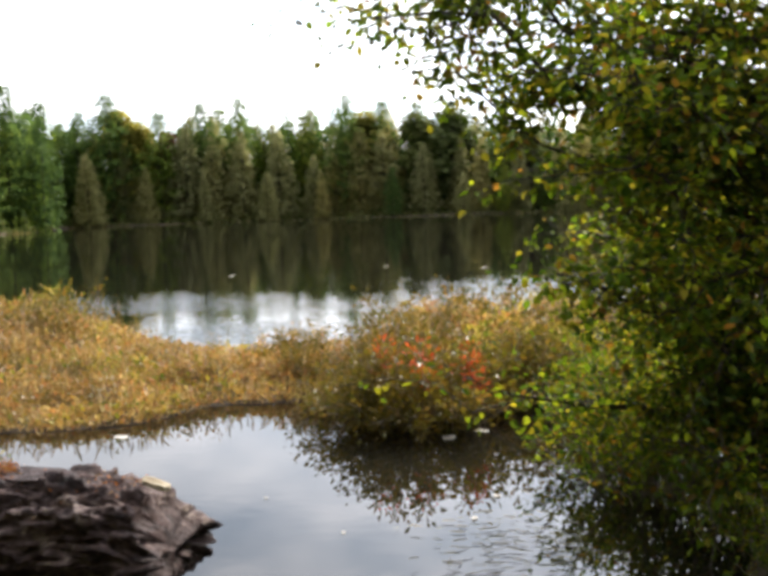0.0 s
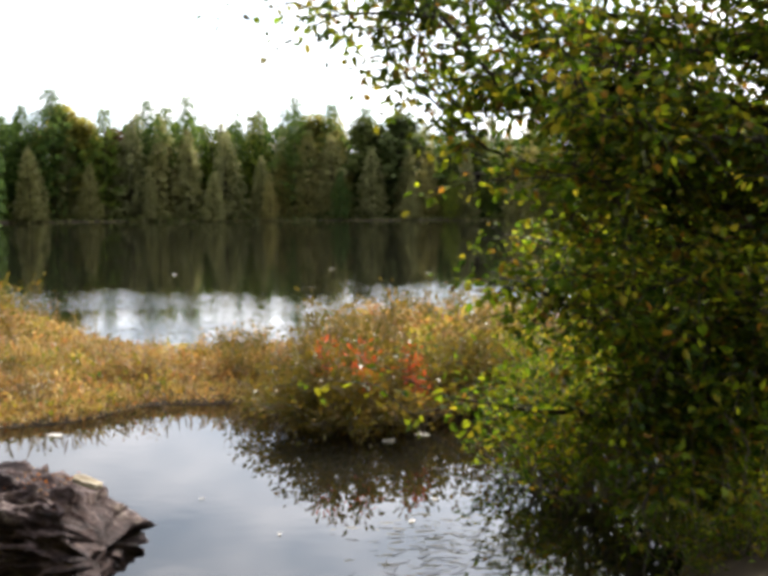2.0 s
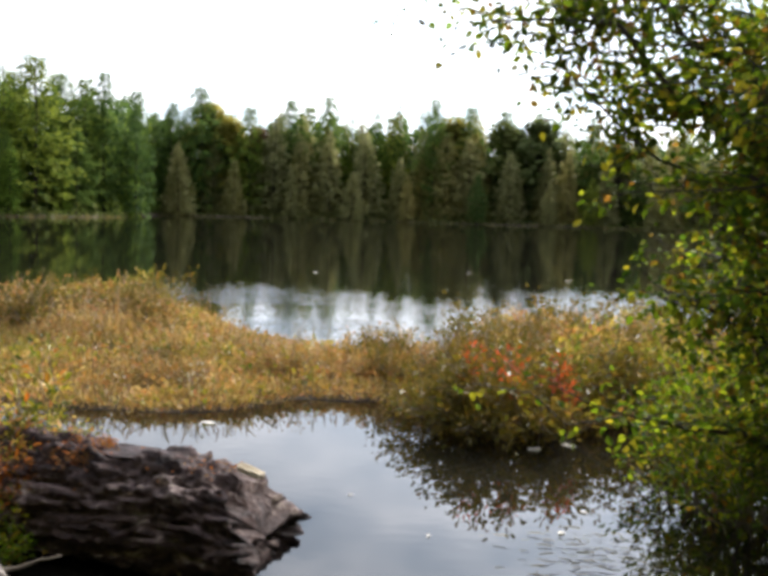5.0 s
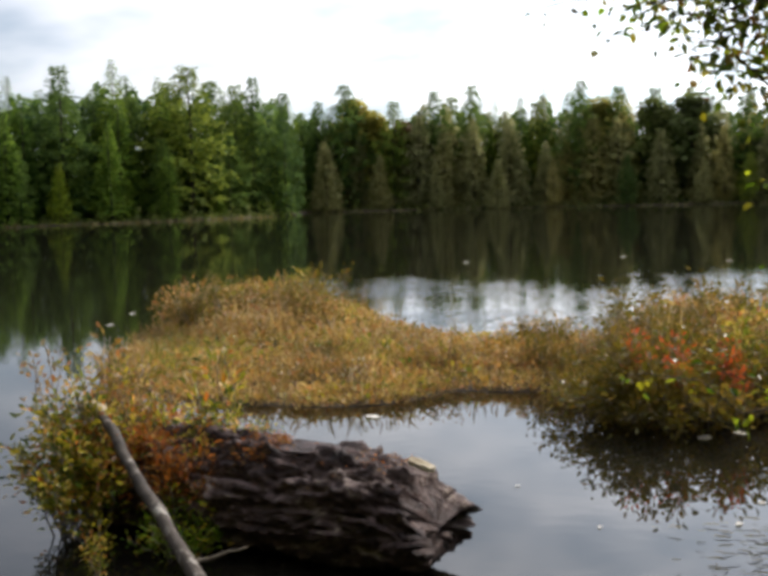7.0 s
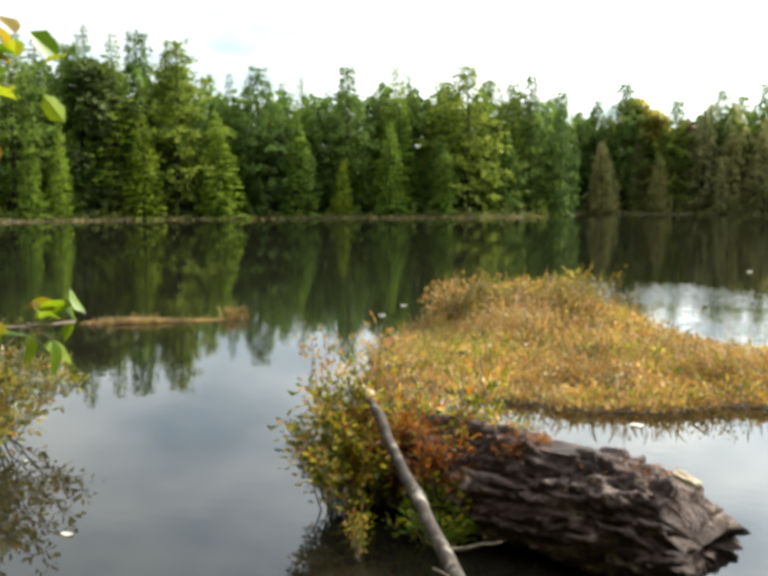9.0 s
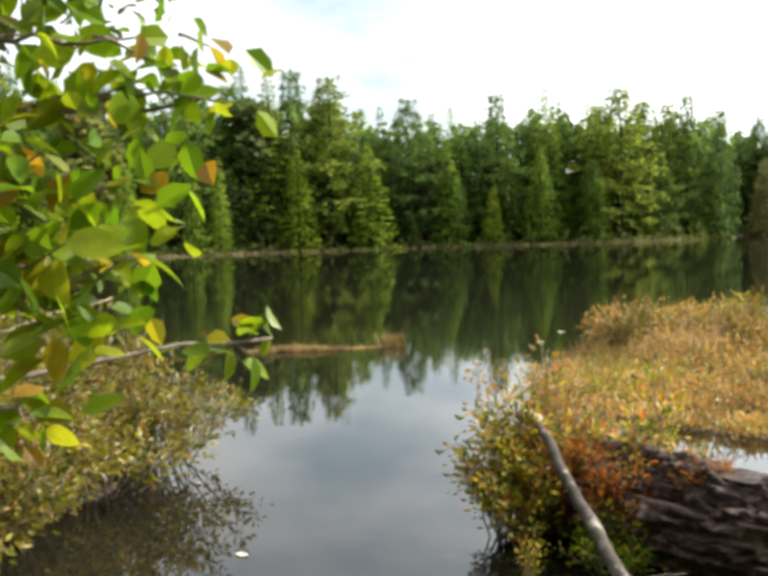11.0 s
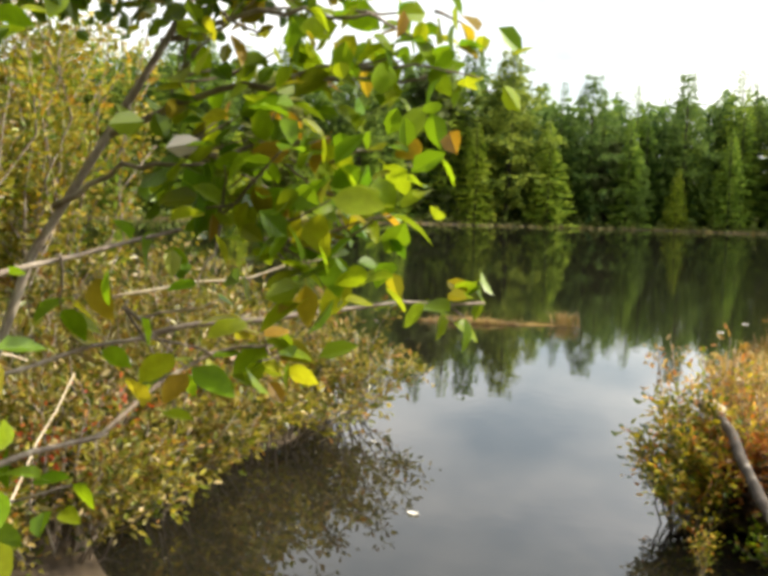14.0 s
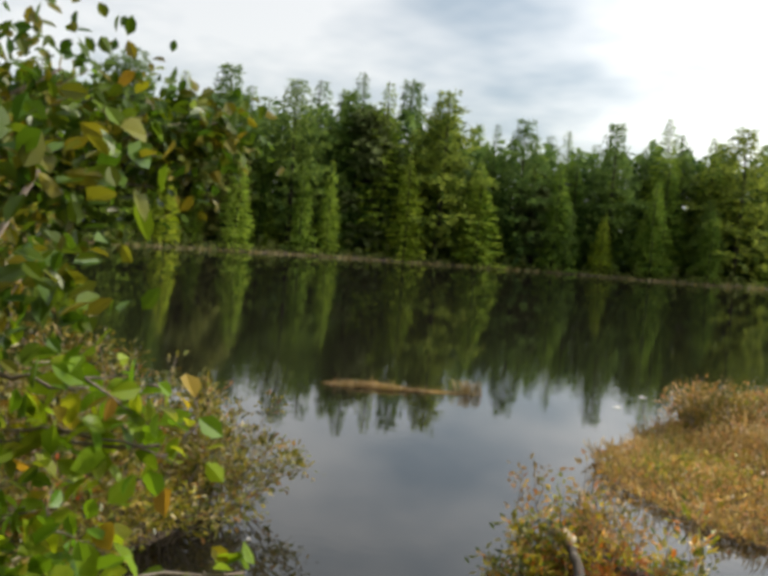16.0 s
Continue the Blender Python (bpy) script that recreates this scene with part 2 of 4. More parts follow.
M_LOGSIDE = leaf_material("logside_leaves", [(0.04, 0.07, 0.010), (0.108, 0.161, 0.017), (0.05, 0.08, 0.012), (0.648, 0.506, 0.066), (0.189, 0.253, 0.022), (0.486, 0.414, 0.044), (0.081, 0.115, 0.013), (0.405, 0.391, 0.033), (0.891, 0.621, 0.286), (0.675, 0.207, 0.044), (0.135, 0.207, 0.022), (0.54, 0.46, 0.055)], 0.45, 0.45, spread=0.6)
M_BANK = leaf_material("bank_shrub_leaves", [(0.07, 0.09, 0.012), (0.32, 0.27, 0.03), (0.03, 0.05, 0.008), (0.20, 0.23, 0.02), (0.54, 0.42, 0.22), (0.04, 0.06, 0.008), (0.34, 0.17, 0.05), (0.11, 0.15, 0.015), (0.42, 0.36, 0.06), (0.025, 0.045, 0.007)], 0.45, 0.45, spread=0.6)
M_TALL = leaf_material("tall_shrub_leaves", [(0.14, 0.20, 0.02), (0.36, 0.32, 0.03), (0.06, 0.11, 0.012), (0.42, 0.24, 0.04), (0.20, 0.25, 0.02), (0.08, 0.14, 0.015), (0.46, 0.38, 0.08), (0.10, 0.16, 0.02)], 0.45, spread=0.6)
M_PALE = leaf_material("pale_dead_leaf", [(0.62, 0.58, 0.5), (0.75, 0.72, 0.66)], 0.2, 0.6)


# ---- builders ----
def mesh_of(name, verts, faces, material):
    me = bpy.data.meshes.new(name)
    me.from_pydata([tuple(v) for v in verts], [], faces)
    me.materials.append(material)
    me.update()
    return me


def part(name, me, parent, label=""):
    ob = new(name, me)
    ob.parent = parent
    return tagged(ob, label)


def unit(v):
    return v / np.maximum(np.linalg.norm(v, axis=-1, keepdims=True), 1e-9)


def leaf_cloud(name, centres, axes, sizes, material, rng, width=0.5, fold=0.25, flatness=0.6):
    """Many folded pointed leaves: six corners and two quads each. axes: the way each leaf points."""
    n = len(centres)
    axes = unit(axes)
    up = np.tile([0.0, 0.0, 1.0], (n, 1)) * flatness + rng.normal(0, 0.5, (n, 3))
    side = unit(np.cross(axes, up))
    nor = np.cross(side, axes)
    L = np.asarray(sizes)[:, None]
    w = L * width * 0.5
    dip = L * fold * 0.5
    c = np.asarray(centres)
    v = np.empty((n, 6, 3))
    v[:, 0] = c
    v[:, 1] = c + axes * L * 0.30 + side * w - nor * dip * 0.0 + nor * dip
    v[:, 2] = c + axes * L * 0.68 + side * w * 0.85 + nor * dip * 0.8
    v[:, 3] = c + axes * L - nor * dip * 0.4
    v[:, 4] = c + axes * L * 0.68 - side * w * 0.85 + nor * dip * 0.8
    v[:, 5] = c + axes * L * 0.30 - side * w + nor * dip
    b = np.arange(n)[:, None] * 6
    f = np.concatenate([b + [0, 1, 2, 3], b + [0, 3, 4, 5]]).tolist()
    return mesh_of(name, v.reshape(-1, 3), f, material)


def tube(points, radii, sides=6):
    """A tapered tube through points; gives corners and faces."""
    pts = np.asarray(points, float)
    tang = unit(np.gradient(pts, axis=0))
    ref = np.array([0.31, 0.17, 0.93])
    a = unit(np.cross(tang, ref) + 1e-6)
    b = np.cross(tang, a)
    ang = np.linspace(0, 2 * np.pi, sides, endpoint=False)
    r = np.asarray(radii)[:, None, None]
    v = pts[:, None] + r * (np.cos(ang)[None, :, None] * a[:, None] + np.sin(ang)[None, :, None] * b[:, None])
    k = len(pts)
    f = [(i * sides + j, i * sides + (j + 1) % sides, (i + 1) * sides + (j + 1) % sides, (i + 1) * sides + j) for i in range(k - 1) for j in range(sides)]
    f.append(tuple(range(sides - 1, -1, -1)))
    f.append(tuple((k - 1) * sides + j for j in range(sides)))
    return v.reshape(-1, 3), f


def tubes(name, runs, material, sides=6):
    vs, fs, o = [], [], 0
    for pts, radii in runs:
        v, f = tube(pts, radii, sides)
        vs.append(v)
        fs += [tuple(i + o for i in q) for q in f]
        o += len(v)
    me = mesh_of(name, np.concatenate(vs), fs, material)
    me.polygons.foreach_set("use_smooth", [True] * len(me.polygons))
    return me


def bend(a, b, rng, wander=0.08, sag=0.0, n=7):
    """A crooked way from a to b."""
    a, b = np.asarray(a, float), np.asarray(b, float)
    s = np.linspace(0, 1, n)[:, None]
    d = np.linalg.norm(b - a)
    off = np.cumsum(rng.normal(0, 1, (n, 3)), axis=0)
    off -= off[0] + s * (off[-1] - off[0])
    p = a + (b - a) * s + off * wander * d * 0.35
    p[:, 2] -= sag * d * (4 * s * (1 - s))[:, 0]
    return p


# ---- the pond's shape ----
SHORE_AZ = [-100, -60, -30, -6, 0, 10, 18.5, 20, 23, 28, 34, 43, 50, 58, 75, 100]
SHORE_D = [66, 76, 86, 91, 92, 94, 94, 79, 75, 72, 71, 67, 64, 60, 52, 46]
BANK_X = [-70, -12, -6.6, -5.4, -4.9, -4.2, -1.0, 0.8, 1.5, 2.2, 4, 10, 70]
BANK_Y = [14, 3.6, 4.3, 3.9, 2.7, 1.6, 1.0, 1.1, 4.0, 5.6, 6.6, 9, 22]


def shore_distance(az):
    return float(np.interp(az, SHORE_AZ, SHORE_D))


def land_height(x, y):
    r, az = math.hypot(x, y), math.degrees(math.atan2(-x, y))
    far = r - shore_distance(az) if abs(az) < 100 else -60.0
    bank = (float(np.interp(x, BANK_X, BANK_Y)) - y) * 1.6 if r < 72 else -60
    s = max(far, bank)
    lump = noise.noise(Vector((x * 0.6, y * 0.6, 0))) * 0.06 + noise.noise(Vector((x * 0.08, y * 0.08, 3))) * 0.25
    if s < 0:
        return max(-0.9, 0.16 * s) - 0.03
    return min(0.03 + s * 0.10, 0.12 + s * 0.02) + lump * min(1, s * 0.3) if s < 40 else 0.9 + (s - 40) * 0.01 + lump


ax = np.sinh(np.linspace(-5.2, 5.2, 171)) * 6.0
gv = [(x, y, land_height(x, y)) for y in ax for x in ax]
k = len(ax)
ground = new("ground", mesh_of("ground", gv, [(j * k + i, j * k + i + 1, (j + 1) * k + i + 1, (j + 1) * k + i) for j in range(k - 1) for i in range(k - 1)], M_SOIL))
ground.data.polygons.foreach_set("use_smooth", [True] * len(ground.data.polygons))
tagged(ground, "dark peaty soil of the pond's bank and bed", "ground", kind="structure")
water = new("water", mesh_of("water", [(-130, -2, 0), (130, -2, 0), (130, 130, 0), (-130, 130, 0)], [(0, 1, 2, 3)], M_WATER))
tagged(water, "calm dark pond water reflecting trees and sky", "water", kind="structure")


# ---- trees of the far shores ----
def spray_mesh(name, base, axis, length, width, material, rng):
    """Short drooping sprays of needles or bunches of leaves: bent kites."""
    n = len(base)
    axis = unit(axis)
    side = unit(np.cross(axis, np.tile([0, 0, 1.0], (n, 1)) + rng.normal(0, 0.45, (n, 3))))
    L, W = np.asarray(length)[:, None], np.asarray(width)[:, None]
    drop = np.array([0, 0, -1.0]) * L * 0.22
    v = np.empty((n, 4, 3))
    v[:, 0] = base
    v[:, 1] = base + axis * L * 0.55 + side * W * 0.5 + drop * 0.7
    v[:, 2] = base + axis * L + drop * 1.3
    v[:, 3] = base + axis * L * 0.55 - side * W * 0.5 + drop * 0.7
    b = np.arange(n)[:, None] * 4
    return mesh_of(name, v.reshape(-1, 3), np.concatenate([b + [0, 1, 2], b + [0, 2, 3]]).tolist(), material)


def conifer_meshes(seed, kind, needles=None):
    """Crown and trunk of a tree one unit tall: whorls of branches, each a flat frond (spruce), a row of upswept plumes (pine) or a soft drooping spray (larch)."""
    rng = np.random.default_rng(seed)
    base, axis, ln, wd = [], [], [], []
    R = {"spruce": rng.uniform(0.15, 0.185), "pine": rng.uniform(0.22, 0.26), "larch": rng.uniform(0.13, 0.165)}[kind]
    h = {"spruce": 0.015, "pine": 0.10, "larch": 0.04}[kind]
    lean = rng.uniform(0, 2 * math.pi)
    while h < 0.985:
        if kind == "spruce":
            reach = R * (1 - h) ** 0.85 * (0.8 + 0.2 * min(1, h / 0.1)) + 0.004
        elif kind == "larch":
            reach = R * (1 - h) ** 0.8 * (0.7 + 0.3 * min(1, h / 0.15)) + 0.004
        else:
            reach = R * (0.55 + 0.45 * math.sin(math.pi * min(1, h * 1.25))) * (1 - h) ** 0.62 + 0.012
        count = {"spruce": 9 if h < 0.7 else 6, "pine": 6, "larch": 8}[kind]
        turn = rng.uniform(0, 2 * math.pi)
        for b in range(count):
            a = turn + (b + rng.uniform(-0.35, 0.35)) * 2 * math.pi / count
            r = reach * rng.uniform(0.6, 1.15) * (1 + 0.16 * math.cos(a - lean))
            out_dir = np.array([math.cos(a), math.sin(a), 0])
            side = np.array([-math.sin(a), math.cos(a), 0])
            if kind == "pine":
                slope = 0.12 + 0.55 * h + rng.normal(0, 0.1)
                for c in range(max(2, int(r / 0.026))):
                    f = 1 - rng.uniform(0, 0.75) * (c > 0)
                    hub = out_dir * r * f + side * rng.normal(0, 0.22) * r * f + [0, 0, h + slope * r * f]
                    m = 13
                    q = unit(rng.normal(0, 1, (m, 3)) + out_dir * 0.5 + [0, 0, 0.7])
                    base.append(hub + q * rng.uniform(0, 0.012, (m, 1)))
                    axis.append(q)
                    ln.append(rng.uniform(0.020, 0.036, m) * min(1.0, 0.48 + r / 0.14))
                    wd.append(rng.uniform(0.008, 0.014, m) * min(1.0, 0.48 + r / 0.14))
                continue
            slope = -0.30 + 0.8 * h + rng.normal(0, 0.06)
            m = max(5, int(r / (0.0060 if kind == "spruce" else 0.0064)))
            f = np.sqrt(rng.uniform(0.06, 1, m))
            w = rng.uniform(-1, 1, m) * 0.34 * np.sin(math.pi * f ** 1.3) ** 0.8
            p = out_dir * (f * r)[:, None] + side * (w * r)[:, None]
            p[:, 2] = h + r * (slope * f - 0.30 * f ** 2 + 0.20 * f ** 4) + rng.normal(0, 0.0035 if kind == "spruce" else 0.012, m)
            d = out_dir + side * (w * 2.2)[:, None] + rng.normal(0, 0.25, (m, 3))
            if kind == "larch":
                d = d * 0.5 + rng.normal(0, 0.5, (m, 3)) - [0, 0, 0.25]
            fine = min(1.0, 0.42 + r / 0.09)
            base.append(p)
            axis.append(d)
            ln.append(rng.uniform(0.022, 0.042, m) * fine)
            wd.append(rng.uniform(0.010, 0.017, m) * fine)
        h += {"spruce": rng.uniform(0.034, 0.050) * (1.1 - 0.55 * h), "pine": rng.uniform(0.042, 0.066) * (1.15 - 0.5 * h), "larch": rng.uniform(0.024, 0.036)}[kind]
    # Inner twigs close round the stem.
    m = 420
    f = rng.uniform(0.03, 0.93, m)
    a = rng.uniform(0, 2 * np.pi, m)
    r = R * (1 - f) ** 0.8 * rng.uniform(0.1, 0.55, m)
    base.append(np.column_stack([np.cos(a) * r, np.sin(a) * r, f]))
    axis.append(np.column_stack([np.cos(a), np.sin(a), rng.normal(-0.6, 0.5, m)]))
    ln.append(rng.uniform(0.03, 0.06, m) * (1.1 - f))
    wd.append(rng.uniform(0.014, 0.028, m) * (1.1 - f))
    material = needles or {"spruce": M_SPRUCE, "pine": M_PINE, "larch": M_LARCH}[kind]
    crown = spray_mesh("crown", np.concatenate(base), np.concatenate(axis), np.concatenate(ln), np.concatenate(wd), material, rng)
    trunk = tubes("trunk", [(bend((0, 0, -0.03), (rng.normal(0, .006), rng.normal(0, .006), 0.985), rng, 0.01), np.linspace(0.013, 0.0015, 7))], M_DARKBARK)
    return trunk, crown


def broadleaf_meshes(seed, material):
    """Trunk with limbs and a crown of uneven clumps, one unit tall."""
    rng = np.random.default_rng(seed)
    runs = [(bend((0, 0, -0.03), (0.02, 0.01, 0.8), rng, 0.05), np.linspace(0.016, 0.004, 7))]
    base, axis = [], []
    for i in range(80):
        a, h = rng.uniform(0, 2 * math.pi), rng.uniform(0.08, 0.95)
        r = 0.15 * math.sin(math.pi * min(1, (h - 0.05) / 1.0)) ** 0.6 * (1.15 - 0.7 * h) * rng.uniform(0.4, 1.2)
        c = np.array([math.cos(a) * r, math.sin(a) * r, h])
        runs.append((bend((0, 0, h * 0.75), c, rng, 0.1), np.linspace(0.006, 0.0015, 7)))
        m = rng.integers(40, 80)
        q = unit(rng.normal(0, 1, (m, 3))) * rng.uniform(0.4, 1, (m, 1)) ** 0.5 * rng.uniform(0.025, 0.055) * [1, 1, 1.5]
        base.append(c + q)
        axis.append(q + rng.normal(0, 0.03, (m, 3)))
    base, axis = np.concatenate(base), np.concatenate(axis)
    n = len(base)
    crown = spray_mesh("crown", base, axis, rng.uniform(0.020, 0.040, n), rng.uniform(0.018, 0.034, n), material, rng)
    return tubes("trunk", runs, M_DARKBARK, 5), crown


def make_tree(name, meshes, label, category, group):
    ob = tagged(new(name), label, category, group)
    part("trunk", meshes[0], ob)
    part("crown", meshes[1], ob)
    return ob


WOOD = "trees round the pond"
SPRUCES = [make_tree("spruce_tree", conifer_meshes(s, "spruce"), "tall dark green spruce tree on the far shore", "tree", WOOD) for s in (11, 12, 13, 14)]
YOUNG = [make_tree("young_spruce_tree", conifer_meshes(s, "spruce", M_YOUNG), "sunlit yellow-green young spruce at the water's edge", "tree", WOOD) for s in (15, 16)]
PINES = [make_tree("pine_tree", conifer_meshes(s, "pine"), "dark white pine with a ragged crown on the shore", "tree", WOOD) for s in (21, 22, 23)]
BROAD = [make_tree("birch_tree", broadleaf_meshes(s, M_DECID), "yellowing broadleaf tree among the shore conifers", "tree", WOOD) for s in (31, 32)]
LARCHES = [make_tree("larch_tree", conifer_meshes(s, "larch"), "slender yellowing larch at the far waterline", "tree", WOOD) for s in (24, 25, 26)]
RUSTY = [make_tree("maple_tree", broadleaf_meshes(41, M_RUST), "rust-red autumn maple among the shore conifers", "tree", WOOD)]
used = {}


def plant(models, x, y, height, rng, stretch=1.0):
    model = models[rng.integers(len(models))]
    m = Matrix.LocRotScale((x, y, land_height(x, y) - 0.05), Euler((rng.normal(0, 0.015), rng.normal(0, 0.015), rng.uniform(0, 6.28))), (height * stretch, height * stretch, height))
    if model.name not in used:
        used[model.name] = True
        model.matrix_basis = m
        return model
    made = copy_thing(model, pose(0, 0, 0))
    made.matrix_basis = m
    return made


# Tops of the skyline trees: azimuth, elevation and breadth of each crown.
SKYLINE = [(-30, 5.0, 1.2), (-12, 5.0, 1.2), (-7, 5.0, 1.1), (-4, 5.1, 1.0), (-2, 5.2, 1.1), (0, 5.5, 1.0), (2.1, 5.95, 0.9), (4.0, 5.6, 0.85), (5.45, 5.35, 0.8), (6.95, 5.2, 0.8), (8.4, 5.9, 0.95),
           (10.5, 5.7, 1.0), (12.8, 5.1, 1.1), (15.4, 6.05, 1.15), (17.2, 5.2, 1.0), (19.15, 6.25, 0.7), (20.9, 6.6, 0.85), (24.6, 7.2, 1.5), (28.8, 7.65, 1.0), (31.5, 7.2, 1.1), (34.3, 6.8, 0.9),
           (36.8, 7.35, 1.1), (38.5, 7.0, 0.75), (41.4, 8.65, 1.35), (44.6, 8.9, 1.05), (46.5, 9.25, 1.0), (50, 8.3, 1.2), (54, 8.8, 1.2), (59, 9.1, 1.3), (75, 9.0, 1.2)]
SKY_AZ, SKY_EL = [k[0] for k in SKYLINE], [k[1] for k in SKYLINE]
rng = np.random.default_rng(5)


def place(az, d):
    return -math.sin(radians(az)) * d, math.cos(radians(az)) * d


for i, (az, el, broad) in enumerate(SKYLINE[1:-1]):
    d = 84 if 18.4 < az < 21.5 else shore_distance(az) + rng.uniform(3.5, 6.5)
    x, y = place(az, d)
    plant(SPRUCES if az > 21 and broad < 1.06 or 3 < az < 7.5 else PINES, x, y, 1.6 + d * math.tan(radians(el + 0.15)), rng, broad * 1.1)
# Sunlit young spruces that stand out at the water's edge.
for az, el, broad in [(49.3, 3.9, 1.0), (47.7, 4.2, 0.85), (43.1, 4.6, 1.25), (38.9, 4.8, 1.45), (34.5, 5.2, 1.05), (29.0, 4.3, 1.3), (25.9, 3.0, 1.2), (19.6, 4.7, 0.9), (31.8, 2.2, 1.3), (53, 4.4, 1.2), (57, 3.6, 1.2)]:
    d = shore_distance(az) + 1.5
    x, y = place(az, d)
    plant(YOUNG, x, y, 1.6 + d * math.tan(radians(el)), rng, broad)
# Rows of lower trees that fill the wood.
for row, (back, low, high, step) in enumerate([(1.6, 0.25, 0.55, 5.2), (3.6, 0.55, 0.88, 2.9), (6.5, 0.74, 0.97, 2.6), (11.0, 0.80, 0.99, 2.6)]):
    az = -34.0
    while az < 74:
        d0 = shore_distance(az)
        az += math.degrees(step * rng.uniform(0.7, 1.3) / d0)
        d = d0 + back + rng.uniform(-0.9, 0.9)
        x, y = place(az, d)
        tall = (1.6 + d * math.tan(radians(float(np.interp(az, SKY_AZ, SKY_EL)) + 0.1))) * rng.uniform(low, high)
        pick = rng.random()
        if az < 17:
            tall *= 1.25 if row == 0 else 1.0
            kind = LARCHES if pick < (0.82 if row < 2 else 0.55) else BROAD if pick < 0.85 and row < 3 else SPRUCES if pick < 0.9 else PINES
        else:
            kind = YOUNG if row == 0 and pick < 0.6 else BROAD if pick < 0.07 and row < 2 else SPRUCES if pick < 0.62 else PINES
        plant(kind, x, y, tall, rng, rng.uniform(1.1, 1.5) if kind in (SPRUCES, PINES, YOUNG) else rng.uniform(1.5, 2.1))
for az, d, tall in [(12.2, 100, 8.8), (8.2, 101, 7.6), (-2.4, 101, 8.6)]:
    x, y = place(az, d)
    plant(RUSTY, x, y, tall, rng, 1.3)
# The depth of the wood behind the front rows.
n = 46000
az = rng.uniform(-36, 76, n)
d = np.interp(az, SHORE_AZ, SHORE_D) + rng.uniform(9, 16, n)
top = (1.6 + d * np.tan(np.radians(np.interp(az, SKY_AZ, SKY_EL)))) * (0.80 + 0.10 * np.sin(az * 5.3) * np.sin(az * 2.1))
c = np.column_stack([-np.sin(np.radians(az)) * d, np.cos(np.radians(az)) * d, top * rng.uniform(0.0, 1, n) ** 0.9])
deep = new("deep_wood", spray_mesh("deep_wood", c, rng.normal(0, 1, (n, 3)), rng.uniform(0.5, 1.1, n), rng.uniform(0.4, 0.8, n), M_PINE, rng))
tagged(deep, "dark conifer wood behind the shore trees", "wood", kind="stuff")
n = 14000
az = rng.uniform(-36, 76, n)
d = np.interp(az, SHORE_AZ, SHORE_D) + rng.uniform(6, 9, n)
c = np.column_stack([-np.sin(np.radians(az)) * d, np.cos(np.radians(az)) * d, rng.uniform(0, 3.4, n)])
low_wood = new("undergrowth", spray_mesh("undergrowth", c, rng.normal(0, 1, (n, 3)), rng.uniform(0.5, 0.9, n), rng.uniform(0.4, 0.7, n), M_PINE, rng))
tagged(low_wood, "dark undergrowth inside the shore wood", "undergrowth", kind="stuff")
# Unseen trees on the bank behind the camera, added to block sky fill light.
for i in range(78):
    a = radians(92 + 176 * (i % 39) / 38 + rng.uniform(-2, 2))
    d = rng.uniform(7, 10) if i < 39 else rng.uniform(13, 19)
    plant(SPRUCES if i % 3 else BROAD, -math.sin(a) * d, math.cos(a) * d, rng.uniform(9, 14), rng, 1.2)


def blades(name, xy, z, heights, lean, width, material, rng):
    """Bent grass blades, three corners wide at the foot and pointed."""
    n = len(xy)
    a = rng.uniform(0, 2 * np.pi, n)
    d = np.column_stack([np.cos(a), np.sin(a), np.zeros(n)])
    s = np.column_stack([-np.sin(a), np.cos(a), np.zeros(n)]) * np.asarray(width)[:, None]
    h = np.asarray(heights)[:, None]
    ln = np.asarray(lean)[:, None]
    foot = np.column_stack([xy, z])
    up = np.array([0, 0, 1.0])
    v = np.empty((n, 5, 3))
    v[:, 0] = foot - s * 0.5
    v[:, 1] = foot + s * 0.5
    mid = foot + up * h * 0.6 + d * h * ln * 0.35
    v[:, 2] = mid + s * 0.4
    v[:, 3] = mid - s * 0.4
    v[:, 4] = foot + up * h * (1 - 0.25 * ln) + d * h * ln
    b = np.arange(n)[:, None] * 5
    return mesh_of(name, v.reshape(-1, 3), (b + [0, 1, 2, 3]).tolist() + (b + [3, 2, 4]).tolist(), material)


# Sedge and low brush along the far waterline.
n = 6000
az = rng.uniform(-33, 70, n)
d = np.interp(az, SHORE_AZ, SHORE_D) + rng.normal(0.2, 0.35, n)
xy = np.column_stack([-np.sin(np.radians(az)) * d, np.cos(np.radians(az)) * d])
shore = new("shore_sedge", blades("shore_sedge", xy, np.full(n, -0.05), rng.uniform(0.12, 0.40, n) * (0.7 + 0.5 * np.sin(az * 3.1) * np.sin(az * 7.7)), rng.uniform(0.1, 0.9, n), np.full(n, 0.07), M_SHOREGRASS, rng))
tagged(shore, "pale brown sedge along the far waterline", "sedge", kind="stuff")

